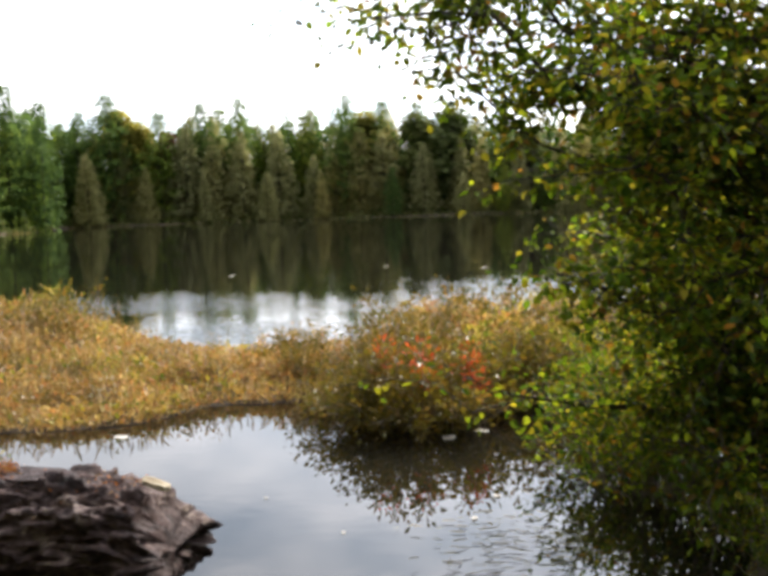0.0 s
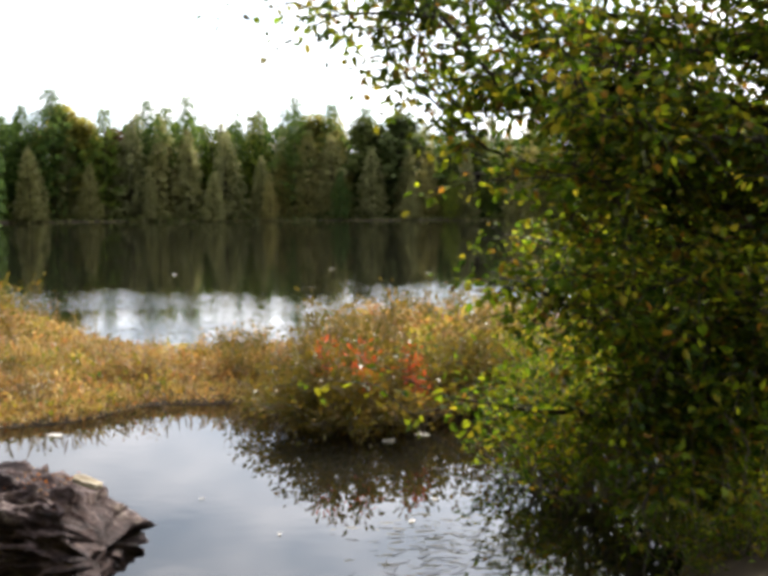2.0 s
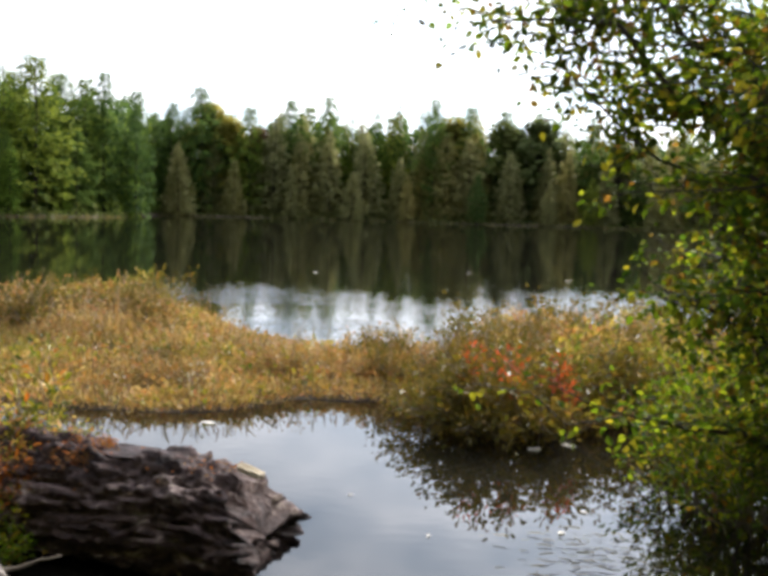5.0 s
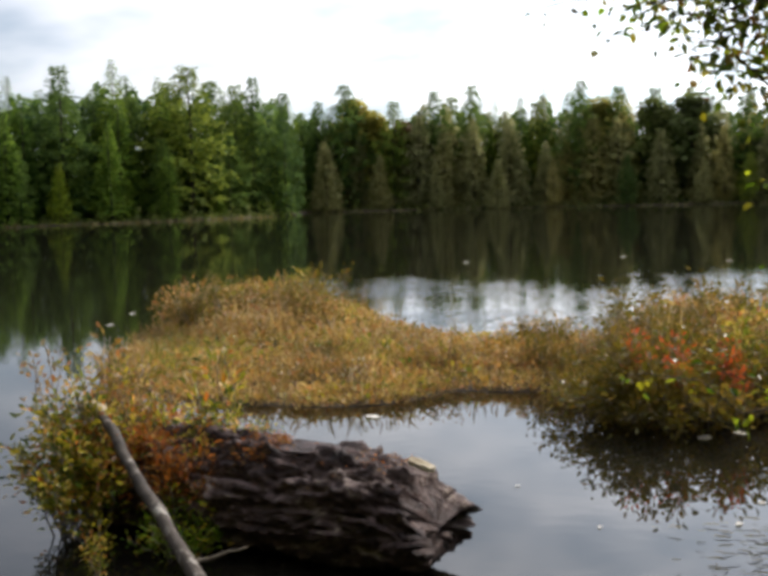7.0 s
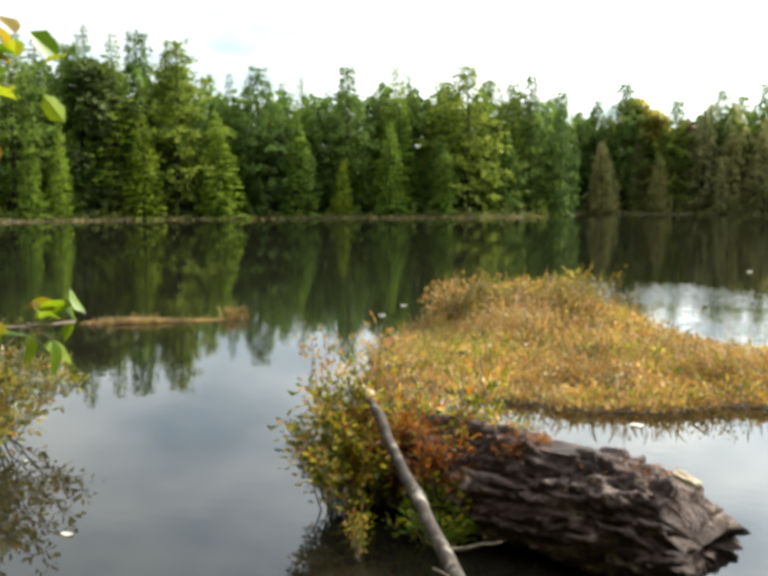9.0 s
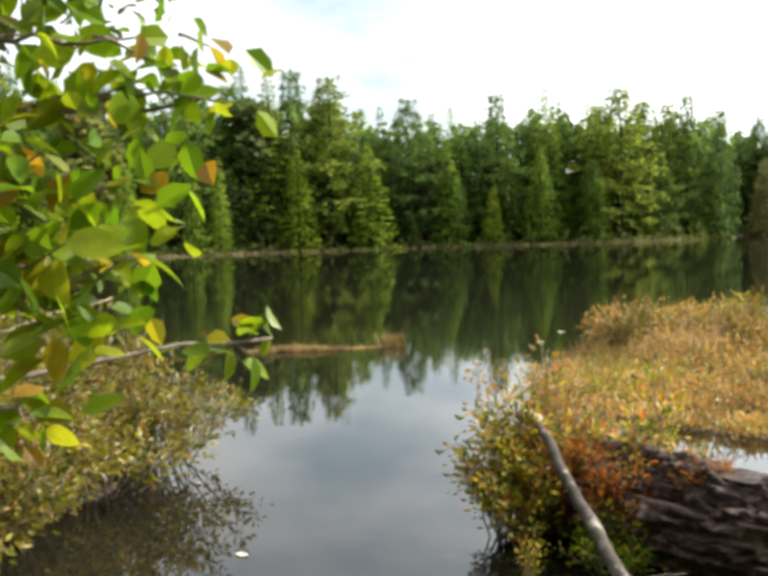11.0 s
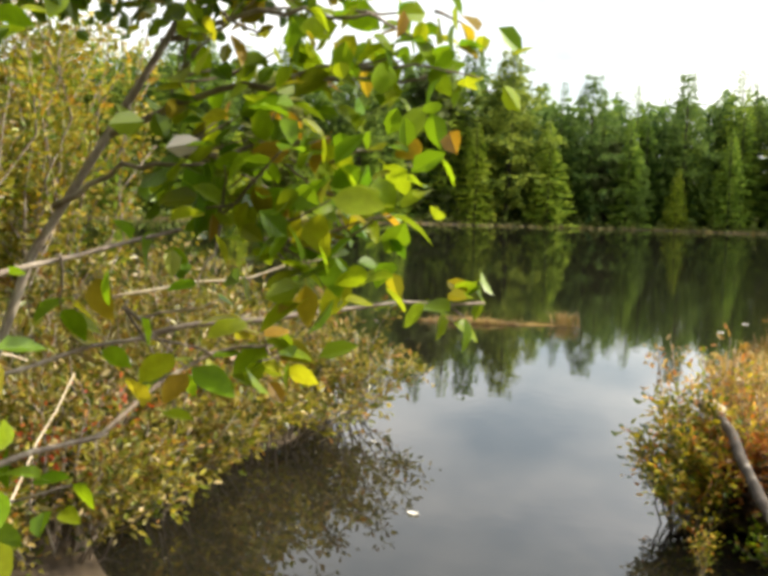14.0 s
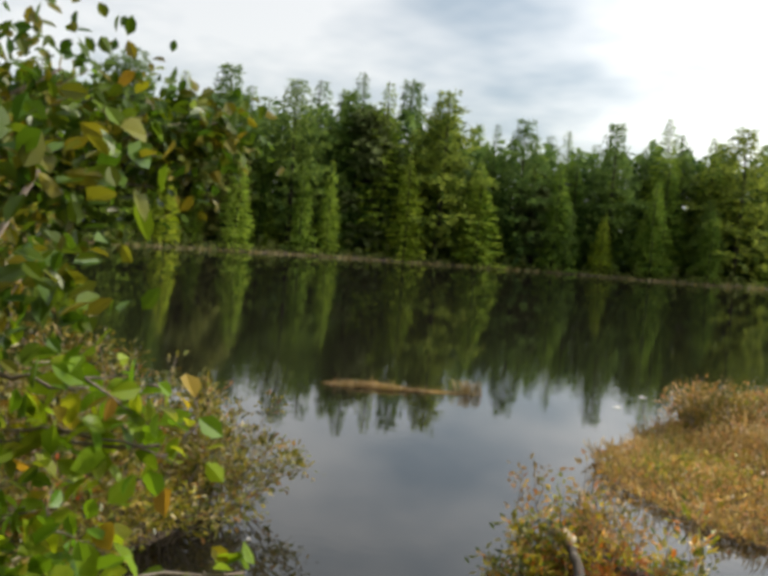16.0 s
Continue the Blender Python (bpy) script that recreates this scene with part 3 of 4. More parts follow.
n = 9000
az = rng.uniform(-34, 72, n)
d = np.interp(az, SHORE_AZ, SHORE_D) + rng.uniform(0.4, 2.6, n)
rise = 0.35 + 0.5 * np.sin(az * 4.3) * np.sin(az * 1.7 + 1) + 0.35 * np.sin(az * 11)
c = np.column_stack([-np.sin(np.radians(az)) * d, np.cos(np.radians(az)) * d, np.maximum(rise, 0.25) * rng.uniform(0, 1.2, n)])
brush = new("shore_brush", spray_mesh("shore_brush", c, rng.normal(0, 1, (n, 3)) + [0, 0, 0.5], rng.uniform(0.2, 0.45, n), rng.uniform(0.12, 0.28, n), M_BRUSH, rng))
tagged(brush, "low yellow-green brush at the far waterline", "brush", kind="stuff")

# ---- the grass island and the islet ----
ISLAND = [(-5.15, 9.1), (-5.05, 8.3), (-4.3, 7.5), (-3.2, 6.95), (-2.4, 6.85), (-1.8, 7.05), (-1.35, 7.6), (-0.8, 7.6), (-0.2, 7.2), (0.35, 6.75),
          (0.75, 6.85), (1.25, 7.35), (3.0, 7.7), (4.5, 8.4), (4.2, 10.2), (2.6, 10.6), (0.9, 10.6), (-0.1, 10.2), (-0.7, 9.9), (-1.6, 9.9), (-2.4, 10.6), (-3.4, 11.6), (-4.7, 12.1), (-5.6, 11.7), (-5.5, 10.3)]
ISLET = [(-9.48, 8.72), (-9.15, 8.80), (-8.62, 9.28), (-8.15, 9.90), (-7.95, 10.22), (-8.08, 10.25), (-8.72, 9.62), (-9.34, 8.98)]


def inside(pts, poly):
    """Which points lie within the outline."""
    x, y = pts[:, 0], pts[:, 1]
    hit = np.zeros(len(pts), bool)
    for (x0, y0), (x1, y1) in zip(poly, poly[1:] + poly[:1]):
        cross = (y0 > y) != (y1 > y)
        hit ^= cross & (x < (x1 - x0) * (y - y0) / (y1 - y0 + 1e-12) + x0)
    return hit


def edge_gap(pts, poly):
    best = np.full(len(pts), 9.0)
    for a, b in zip(poly, poly[1:] + poly[:1]):
        a, b = np.array(a), np.array(b)
        s = np.clip(((pts - a) @ (b - a)) / ((b - a) @ (b - a)), 0, 1)
        best = np.minimum(best, np.linalg.norm(pts - a - s[:, None] * (b - a), axis=1))
    return best


def scatter(poly, n, rng):
    lo, hi = np.min(poly, axis=0), np.max(poly, axis=0)
    got = np.empty((0, 2))
    while len(got) < n:
        p = rng.uniform(lo, hi, (n, 2))
        got = np.concatenate([got, p[inside(p, poly)]])
    return got[:n]


def mound(name, poly, height, label):
    """A low wet peat mat with an uneven top."""
    lo, hi = np.min(poly, axis=0) - 0.3, np.max(poly, axis=0) + 0.3
    nx, ny = int((hi[0] - lo[0]) / 0.14), int((hi[1] - lo[1]) / 0.14)
    X, Y = np.meshgrid(np.linspace(lo[0], hi[0], nx), np.linspace(lo[1], hi[1], ny))
    p = np.column_stack([X.ravel(), Y.ravel()])
    g = edge_gap(p, poly) * np.where(inside(p, poly), 1, -1)
    z = np.clip((g - 0.12) * 0.4, -0.25, height) + np.array([noise.noise(Vector((a * 2.3, b * 2.3, 0))) for a, b in p]) * 0.018
    f = [(j * nx + i, j * nx + i + 1, (j + 1) * nx + i + 1, (j + 1) * nx + i) for j in range(ny - 1) for i in range(nx - 1)]
    ob = new(name, mesh_of(name, np.column_stack([p, z]), f, M_SOIL))
    ob.data.polygons.foreach_set("use_smooth", [True] * len(f))
    return tagged(ob, label, "island", kind="structure")


mound("island", ISLAND, 0.04, "low peat island under brown autumn sedge")
mound("islet", ISLET, 0.025, "small peat islet with a fringe of dry sedge")


def turf_height(p):
    """How high the growth stands over the island."""
    x, y = p[:, 0], p[:, 1]
    h = 0.13 + 0.15 * np.clip((y - 7.4) / 2.2, 0, 1)
    h += 0.18 * np.exp(-((x + 4.6) / 1.3) ** 2 - ((y - 11.0) / 1.3) ** 2)
    h += 0.10 * np.exp(-((x + 2.9) / 1.0) ** 2 - ((y - 10.4) / 1.0) ** 2)
    h += 0.22 * np.clip((x + 0.4) / 0.6, 0, 1)
    h *= np.clip(0.6 + (x + 0.5 * y) / 1.5, 0.35, 1)
    h *= 1 - 0.12 * np.exp(-((x + 1.2) / 0.6) ** 2)
    h *= 1 - 0.45 * np.clip((-3.2 - x) / 1.2, 0, 1) * np.clip((10.2 - y) / 1.2, 0, 1)
    return h


rng = np.random.default_rng(8)
n = 34000
p = scatter(ISLAND, n, rng)
low = np.where(rng.random(n) < 0.06, 1.0, np.clip(edge_gap(p, ISLAND) / 0.8, 0.18, 1))
lump = np.array([noise.noise(Vector((a * 1.5, b * 1.5, 7))) for a, b in p])
h = turf_height(p) * low * np.clip(1 + 1.5 * lump, 0.3, 2.0) * rng.uniform(0.4, 1.15, n) * np.where(rng.random(n) < 0.04, 1.4, 1.0)
sedge = new("sedge", blades("sedge", p, np.full(n, 0.03), h, rng.uniform(0.1, 0.9, n), rng.uniform(0.006, 0.014, n), M_GRASS, rng))
tagged(sedge, "dry orange-brown sedge covering the island", "sedge", kind="stuff")
q = scatter([(-4.95, 9.2), (-4.5, 8.1), (-3.6, 7.6), (-3.3, 8.6), (-4.3, 9.8), (-5.2, 10.4)], 700, rng)
green = new("green_sedge", blades("green_sedge", q, np.full(700, 0.02), rng.uniform(0.10, 0.26, 700), rng.uniform(0.1, 0.8, 700), rng.uniform(0.006, 0.013, 700), M_GREENGRASS, rng))
tagged(green, "greenish sedge on the island's tip", "sedge", kind="stuff")
q = scatter(ISLET, 2600, rng)
swell = np.exp(-((q[:, 1] - 9.15) / 0.38) ** 2)
tall = (0.015 + 0.075 * swell) * rng.uniform(0.4, 1.1, 2600) + 0.10 * (rng.random(2600) < 0.012) + 0.20 * (q[:, 1] > 10.02) * (rng.random(2600) < 0.3)
tuft = new("islet_sedge", blades("islet_sedge", q, np.full(2600, 0.0), tall, rng.uniform(0.1, 0.9, 2600), rng.uniform(0.006, 0.013, 2600), M_GRASS, rng))
tagged(tuft, "short dry sedge on the small islet", "sedge", kind="stuff")
# Growth that hangs over the water round the edges.
def fringe(name, poly, n, reach, material, label):
    rng = np.random.default_rng(n)
    q = np.array(poly + poly[:1])
    seg = np.linalg.norm(np.diff(q, axis=0), axis=1)
    i = rng.choice(len(seg), n, p=seg / seg.sum())
    s = rng.uniform(0, 1, (n, 1))
    xy = q[i] * (1 - s) + q[i + 1] * s
    d = (q[i + 1] - q[i]) / seg[i][:, None]
    outward = np.column_stack([d[:, 1], -d[:, 0]])
    xy = xy - outward * rng.uniform(-0.05, 0.35, (n, 1))
    c = np.column_stack([xy, rng.uniform(0.0, reach, n)])
    axis = np.column_stack([outward * rng.uniform(0.0, 0.8, (n, 1)) + rng.normal(0, 0.4, (n, 2)), rng.normal(0.9, 0.4, n)])
    ob = new(name, leaf_cloud(name, c, axis, rng.uniform(0.4, 1.2, n) * reach, material, rng, 0.09, 0.1))
    return tagged(ob, label, "sedge", kind="stuff")


fringe("sedge_fringe", ISLAND, 3600, 0.12, M_GRASS, "brown sedge drooping over the island's waterline")
fringe("islet_fringe", ISLET, 500, 0.04, M_GRASS, "brown sedge drooping round the small islet")
# Loose small leaves among the sedge.
n = 36000
p = scatter(ISLAND, n, rng)
top = turf_height(p) * np.clip(edge_gap(p, ISLAND) / 0.8, 0.15, 1)
c = np.column_stack([p, 0.04 + top * rng.uniform(0.2, 1.15, n)])
litter = new("marsh_foliage", leaf_cloud("marsh_foliage", c, rng.normal(0, 1, (n, 3)) + [0, 0, 0.6], rng.uniform(0.025, 0.055, n), M_MARSH, rng))
tagged(litter, "small orange and tan leaves amid the sedge", "foliage", kind="stuff")
n = 7000
p = scatter(ISLAND, n, rng)
patchy = np.array([noise.noise(Vector((a * 0.9, b * 0.9, 21))) for a, b in p])
p = p[patchy > 0.05]
n = len(p)
c = np.column_stack([p, 0.05 + turf_height(p) * np.clip(edge_gap(p, ISLAND) / 0.8, 0.2, 1) * rng.uniform(0.4, 1.25, n)])
herb = new("marsh_herbs", leaf_cloud("marsh_herbs", c, rng.normal(0, 1, (n, 3)) + [0, 0, 0.6], rng.uniform(0.025, 0.06, n), M_YELLOW, rng))
tagged(herb, "yellow-green herbs in patches of the sedge", "foliage", kind="stuff")


# ---- shrubs ----
def shrub_meshes(seed, radius, height, stems, leaves, size, material, arch=0.4, foot=0.25, width=0.42, bare=0.25):
    """Thin arching stems from one foot, with leaves along them."""
    rng = np.random.default_rng(seed)
    runs, cs, axs = [], [], []
    per = max(1, leaves // stems)
    for _ in range(stems):
        a, r = rng.uniform(0, 2 * math.pi), radius * math.sqrt(rng.uniform(0.02, 1))
        f = np.array([math.cos(a) * r * foot, math.sin(a) * r * foot, -0.08])
        tip_h = height * rng.uniform(0.55, 1.0) * (1 - arch * (r / radius) ** 2)
        e = np.array([math.cos(a) * r, math.sin(a) * r, tip_h])
        pts = bend(f, e, rng, 0.10, -0.12 * arch, 8)
        runs.append((pts, np.linspace(0.006, 0.002, 8) * (0.6 + height * 0.5)))
        s = rng.uniform(bare, 1.0, per) ** 0.8
        i = np.minimum((s * 7).astype(int), 6)
        w = (s * 7 - i)[:, None]
        at = pts[i] * (1 - w) + pts[i + 1] * w
        off = rng.normal(0, 1, (per, 3)) * [1, 1, 0.7]
        cs.append(at + off * size * 0.9)
        axs.append(off + unit(pts[i + 1] - pts[i]) * 0.6 + [0, 0, 0.15])
    c, a = np.concatenate(cs), np.concatenate(axs)
    wood = [tubes("stem", [r], M_BARK, 5) for r in runs] if stems <= 8 else [tubes("branchwork", runs, M_BARK, 4)]
    return wood, leaf_cloud("foliage", c, a, rng.uniform(0.6, 1.25, len(c)) * size, material, rng, width)


def shrub(name, meshes, x, y, z, label, group="", turn=0.0, scale=1.0):
    ob = tagged(new(name), label, "shrub", group)
    for wood in meshes[0]:
        part(wood.name.split(".")[0], wood, ob)
    part("foliage", meshes[1], ob)
    ob.matrix_basis = Matrix.LocRotScale((x, y, z), Euler((0, 0, turn)), (scale,) * 3)
    return ob


MARSH = "low shrubs on the island"
models = [shrub_meshes(51, 0.38, 0.58, 18, 560, 0.045, M_MARSH), shrub_meshes(52, 0.42, 0.62, 18, 600, 0.045, M_OLIVE), shrub_meshes(53, 0.35, 0.54, 16, 500, 0.045, M_YELLOW)]
labels = ["small orange-brown marsh shrub standing in sedge", "small olive-brown marsh shrub standing in sedge", "small yellow-green marsh shrub standing in sedge"]
rng = np.random.default_rng(9)
first = {}
spots = []
for poly, count, kinds, size in [
        ([(-5.25, 10.5), (-4.8, 10.0), (-3.4, 10.6), (-3.4, 11.5), (-4.7, 12.0), (-5.3, 11.6)], 24, (0, 0, 1, 2), 1.08),
        ([(-3.6, 9.6), (-2.4, 9.4), (-2.2, 10.3), (-3.2, 11.2)], 8, (0, 2, 1), 0.8),
        ([(-4.6, 8.6), (-2.0, 7.5), (-1.6, 8.8), (-3.6, 9.6)], 24, (0, 2, 0, 1), 0.42),
        ([(-0.3, 8.0), (0.3, 7.2), (3.6, 7.7), (3.8, 10.0), (0.2, 10.0)], 52, (1, 0, 1, 2), 1.1),
        ([(-1.7, 8.2), (-0.5, 8.0), (-0.6, 9.6), (-1.6, 9.6)], 10, (0, 0, 1), 0.7)]:
    for x, y in scatter(poly, count, rng):
        if x + 0.5 * y < 0.15:
            continue
        spots.append((x, y, kinds[rng.integers(len(kinds))], size * rng.uniform(0.8, 1.2)))
for x, y, i, s in spots:
    m = Matrix.LocRotScale((x, y, 0.06), Euler((0, 0, rng.uniform(0, 6.28))), (s, s, s))
    if i not in first:
        first[i] = shrub("marsh_shrub", models[i], x, y, 0.06, labels[i], MARSH)
        first[i].matrix_basis = m
    else:
        copy_thing(first[i], pose(0, 0, 0)).matrix_basis = m
# The dark overhanging clump at the water's edge.
over = shrub_meshes(54, 0.62, 0.64, 34, 2000, 0.045, M_OLIVE, arch=0.8)
edge_bush = shrub("overhanging_shrub", over, 0.12, 6.95, 0.04, "dense olive shrub hanging over the water's edge", "shrubs at the island's edge")
for x, y, s in [(0.42, 6.8, 1.15), (-0.2, 7.25, 0.95), (0.1, 6.85, 1.1), (1.3, 7.6, 0.85), (1.7, 7.6, 0.95)]:
    copy_thing(edge_bush, pose(0, 0, 0)).matrix_basis = Matrix.LocRotScale((x, y, 0.03), Euler((0, 0, x * 9)), (s, s, s))
# Scarlet sprigs.
red = shrub_meshes(55, 0.035, 0.78, 3, 80, 0.045, M_RED, arch=0.1, bare=0.6)
sprig = shrub("scarlet_sprig", red, -0.03, 6.88, 0.05, "upright sprig of scarlet autumn leaves in sedge", "scarlet sprigs")
for x, y, s in [(0.21, 6.86, 0.98), (0.56, 6.80, 0.92), (0.60, 6.62, 0.74), (0.63, 6.55, 0.56), (0.24, 6.6, 0.8)]:
    copy_thing(sprig, pose(0, 0, 0)).matrix_basis = Matrix.LocRotScale((x, y, 0.05), Euler((0, 0, x * 5)), (s, s, s))
# The dead tussock on the island.
tus = shrub_meshes(56, 0.16, 0.26, 12, 40, 0.03, M_PALE, arch=0.6)
shrub("dead_tussock", tus, -2.17, 7.45, 0.08, "bleached dead tussock lying in the sedge")


# ---- the fallen log ----
def fallen_log():
    rng = np.random.default_rng(14)
    a, b = np.array([-2.75, 4.55, 0.19]), np.array([-0.86, 3.90, 0.20])
    axis = unit(b - a)
    side = unit(np.cross(axis, [0, 0, 1.0]))
    up = np.cross(side, axis)
    rings, sides = 250, 160

    def snout(h):
        """How far the broken end reaches at a height: set back at the top, a nose, a notch and a lower lobe."""
        return float(np.interp(h, [-1, -0.6, -0.25, -0.12, 0.05, 0.3, 0.6, 1], [-0.08, 0.01, 0.0, -0.06, 0.02, -0.03, -0.11, -0.18]))

    length = np.linalg.norm(b - a)
    v = []
    for i in range(rings):
        s = i / (rings - 1)
        for j in range(sides):
            th = 2 * math.pi * j / sides
            cx, cz = math.cos(th), math.sin(th)
            cell = noise.voronoi(Vector((s * 7.5, cx * 3.4, cz * 3.4)))[0]
            plate = min(0.35, cell[1] - cell[0])
            ridge = noise.noise(Vector((s * 3.0, cx * 2.2, cz * 2.2))) * 0.035 + plate * 0.045 + noise.noise(Vector((s * 16, cx * 8, cz * 8))) * 0.030 + noise.noise(Vector((s * 46, cx * 20, cz * 20))) * 0.020
            ridge -= 0.05 * math.exp(-((cz + 0.35 + 0.25 * noise.noise(Vector((s * 2.5, 8, 0)))) / 0.10) ** 2) + 0.03 * math.exp(-((cz - 0.45 + 0.3 * noise.noise(Vector((s * 3, 18, 0)))) / 0.07) ** 2)
            crease = noise.noise(Vector((s * 5, cx * 4.5 + 3, cz * 4.5)))
            flake = noise.noise(Vector((s * 8, cx * 3.5, cz * 3.5 + 7))) * 5
            ridge += 0.010 * math.floor(flake) - 0.030 * math.exp(-(crease / 0.06) ** 2)
            r = 0.285 + 0.02 * math.sin(s * 5) + ridge
            # The broken end: split, with a beak that reaches out below the top.
            cut = length * s
            jag = snout(cz) + 0.03 * noise.noise(Vector((2.0, cx * 2.6, cz * 2.6))) + 0.02 * noise.noise(Vector((9.0, cx * 7, cz * 7)))
            if s > 0.72:
                cut += jag * (s - 0.72) / 0.28
                r *= 1 - 0.12 * ((s - 0.72) / 0.28) ** 3
            v.append(a + axis * cut + side * (cx * r * 1.05) + up * (cz * r * (0.95 if cz > 0 else 0.80 - 0.16 * s)))
    # The broken face: rings that close in unevenly, layer by layer.
    for k in (0.8, 0.55, 0.3):
        for j in range(sides):
            q = v[(rings - 1) * sides + j] - b
            across, rise = float(q @ side) * k, float(q @ up) * k
            v.append(b + axis * (snout(rise / 0.25) - 0.05 + 0.05 * noise.noise(Vector((across * 9, rise * 26, 3)))) + side * across + up * rise)
    rings += 3
    v.append(a)
    v.append(b - axis * 0.05)
    f = [(i * sides + j, i * sides + (j + 1) % sides, (i + 1) * sides + (j + 1) % sides, (i + 1) * sides + j) for i in range(rings - 1) for j in range(sides)]
    e = (rings - 1) * sides
    f += [((j + 1) % sides, j, rings * sides) for j in range(sides)]
    f += [(e + j, e + (j + 1) % sides, rings * sides + 1) for j in range(sides)]
    ob = tagged(new("fallen_log"), "dark rotting fallen log with a splintered end in the water", "log")
    me = mesh_of("trunk", v, f, M_LOG)
    me.polygons.foreach_set("use_smooth", [True] * len(f))
    part("trunk", me, ob)
    # Loose slabs of bark and a pale split chip at the end.
    for k, (s, th, ln, w) in enumerate([(0.62, 1.5, 0.5, 0.12), (0.7, 2.9, 0.55, 0.08), (0.78, 2.4, 0.4, 0.07)]):
        c = a + axis * length * s + side * math.cos(th) * 0.295 + up * math.sin(th) * 0.275
        vs, fs = [], []
        for i in range(9):
            for j in range(4):
                q = c + axis * ((i / 8 - 0.5) * ln) + side * ((j / 3 - 0.5) * w * (0.5 + math.sin(math.pi * i / 8)) * -math.sin(th)) + up * ((j / 3 - 0.5) * w * math.cos(th))
                vs.append(q + (side * math.cos(th) + up * math.sin(th)) * (-0.012 + rng.uniform(0, 0.014)))
        fs = [(i * 4 + j, i * 4 + j + 1, (i + 1) * 4 + j + 1, (i + 1) * 4 + j) for i in range(8) for j in range(3)]
        slab = part("bark_slab", mesh_of("bark_slab", vs, fs, M_LOG), ob)
        md = slab.modifiers.new("thick", "SOLIDIFY")
        md.thickness = 0.012
    bm = bmesh.new()
    bmesh.ops.create_cube(bm, size=1)
    bmesh.ops.subdivide_edges(bm, edges=bm.edges[:], cuts=3, use_grid_fill=True)
    for q in bm.verts:
        n3 = noise.noise_vector(q.co * 3)
        q.co = Vector((q.co.x * 0.13 * (1 - 0.4 * abs(q.co.y)), q.co.y * 0.05, q.co.z * 0.022)) + n3 * 0.008
    me = bpy.data.meshes.new("split_chip")
    bm.to_mesh(me)
    bm.free()
    me.materials.append(M_CHIP)
    chip = part("split_chip", me, ob, "pale freshly split wood chip")
    chip.matrix_basis = pose(-0.97, 3.90, 0.475, 0, 12, -20)
    return ob


fallen_log()
# Fallen needles and leaves on the log's top.
rng = np.random.default_rng(16)
n = 300
s = rng.uniform(0.1, 0.9, n)
c = np.array([-2.75, 4.55, 0.19]) + np.outer(s, [1.89, -0.65, 0.01]) + np.column_stack([rng.normal(0, 0.03, n), rng.normal(0, 0.11, n), np.full(n, 0.0)])
c[:, 2] += 0.262 - 1.2 * (c[:, 1] - (4.55 - 0.65 * s)) ** 2 + rng.normal(0, 0.012, n)
duff = new("leaf_litter", leaf_cloud("leaf_litter", c, rng.normal(0, 1, (n, 3)) * [1, 1, 0.25], rng.uniform(0.012, 0.026, n), M_FERN, rng, 0.4))
tagged(duff, "rusty needles and leaves fallen on the log", "litter", kind="stuff")


def leaning_pole():
    rng = np.random.default_rng(15)
    ob = tagged(new("leaning_pole"), "thin dead pole with peeling bark leaning over the log", "dead branch")
    pts = bend((-1.00, 2.40, -0.05), (-2.62, 4.20, 0.56), rng, 0.008, 0.0, 14)
    part("shaft", tubes("shaft", [(pts, np.linspace(0.034, 0.024, 14) + rng.normal(0, 0.0015, 14))], M_BIRCH, 10), ob)
    part("side_twig", tubes("side_twig", [(bend(pts[6], pts[6] + np.array([0.22, 0.05, 0.06]), rng, 0.1), np.linspace(0.010, 0.003, 7))], M_BARK, 5), ob)
    part("side_twig", tubes("side_twig", [(bend(pts[4], pts[4] + np.array([-0.20, 0.10, 0.10]), rng, 0.1), np.linspace(0.009, 0.003, 7))], M_BARK, 5), ob)
    crook = [(np.array([pts[-1], pts[-1] + [-0.02, 0.02, 0.03], pts[-1] + [-0.07, 0.02, 0.05], pts[-1] + [-0.13, 0.0, 0.055]]), [0.023, 0.036, 0.034, 0.018])]
    part("broken_tip", tubes("broken_tip", crook, M_CHIP, 10), ob, "pale broken wood at the tip")
    return ob


leaning_pole()

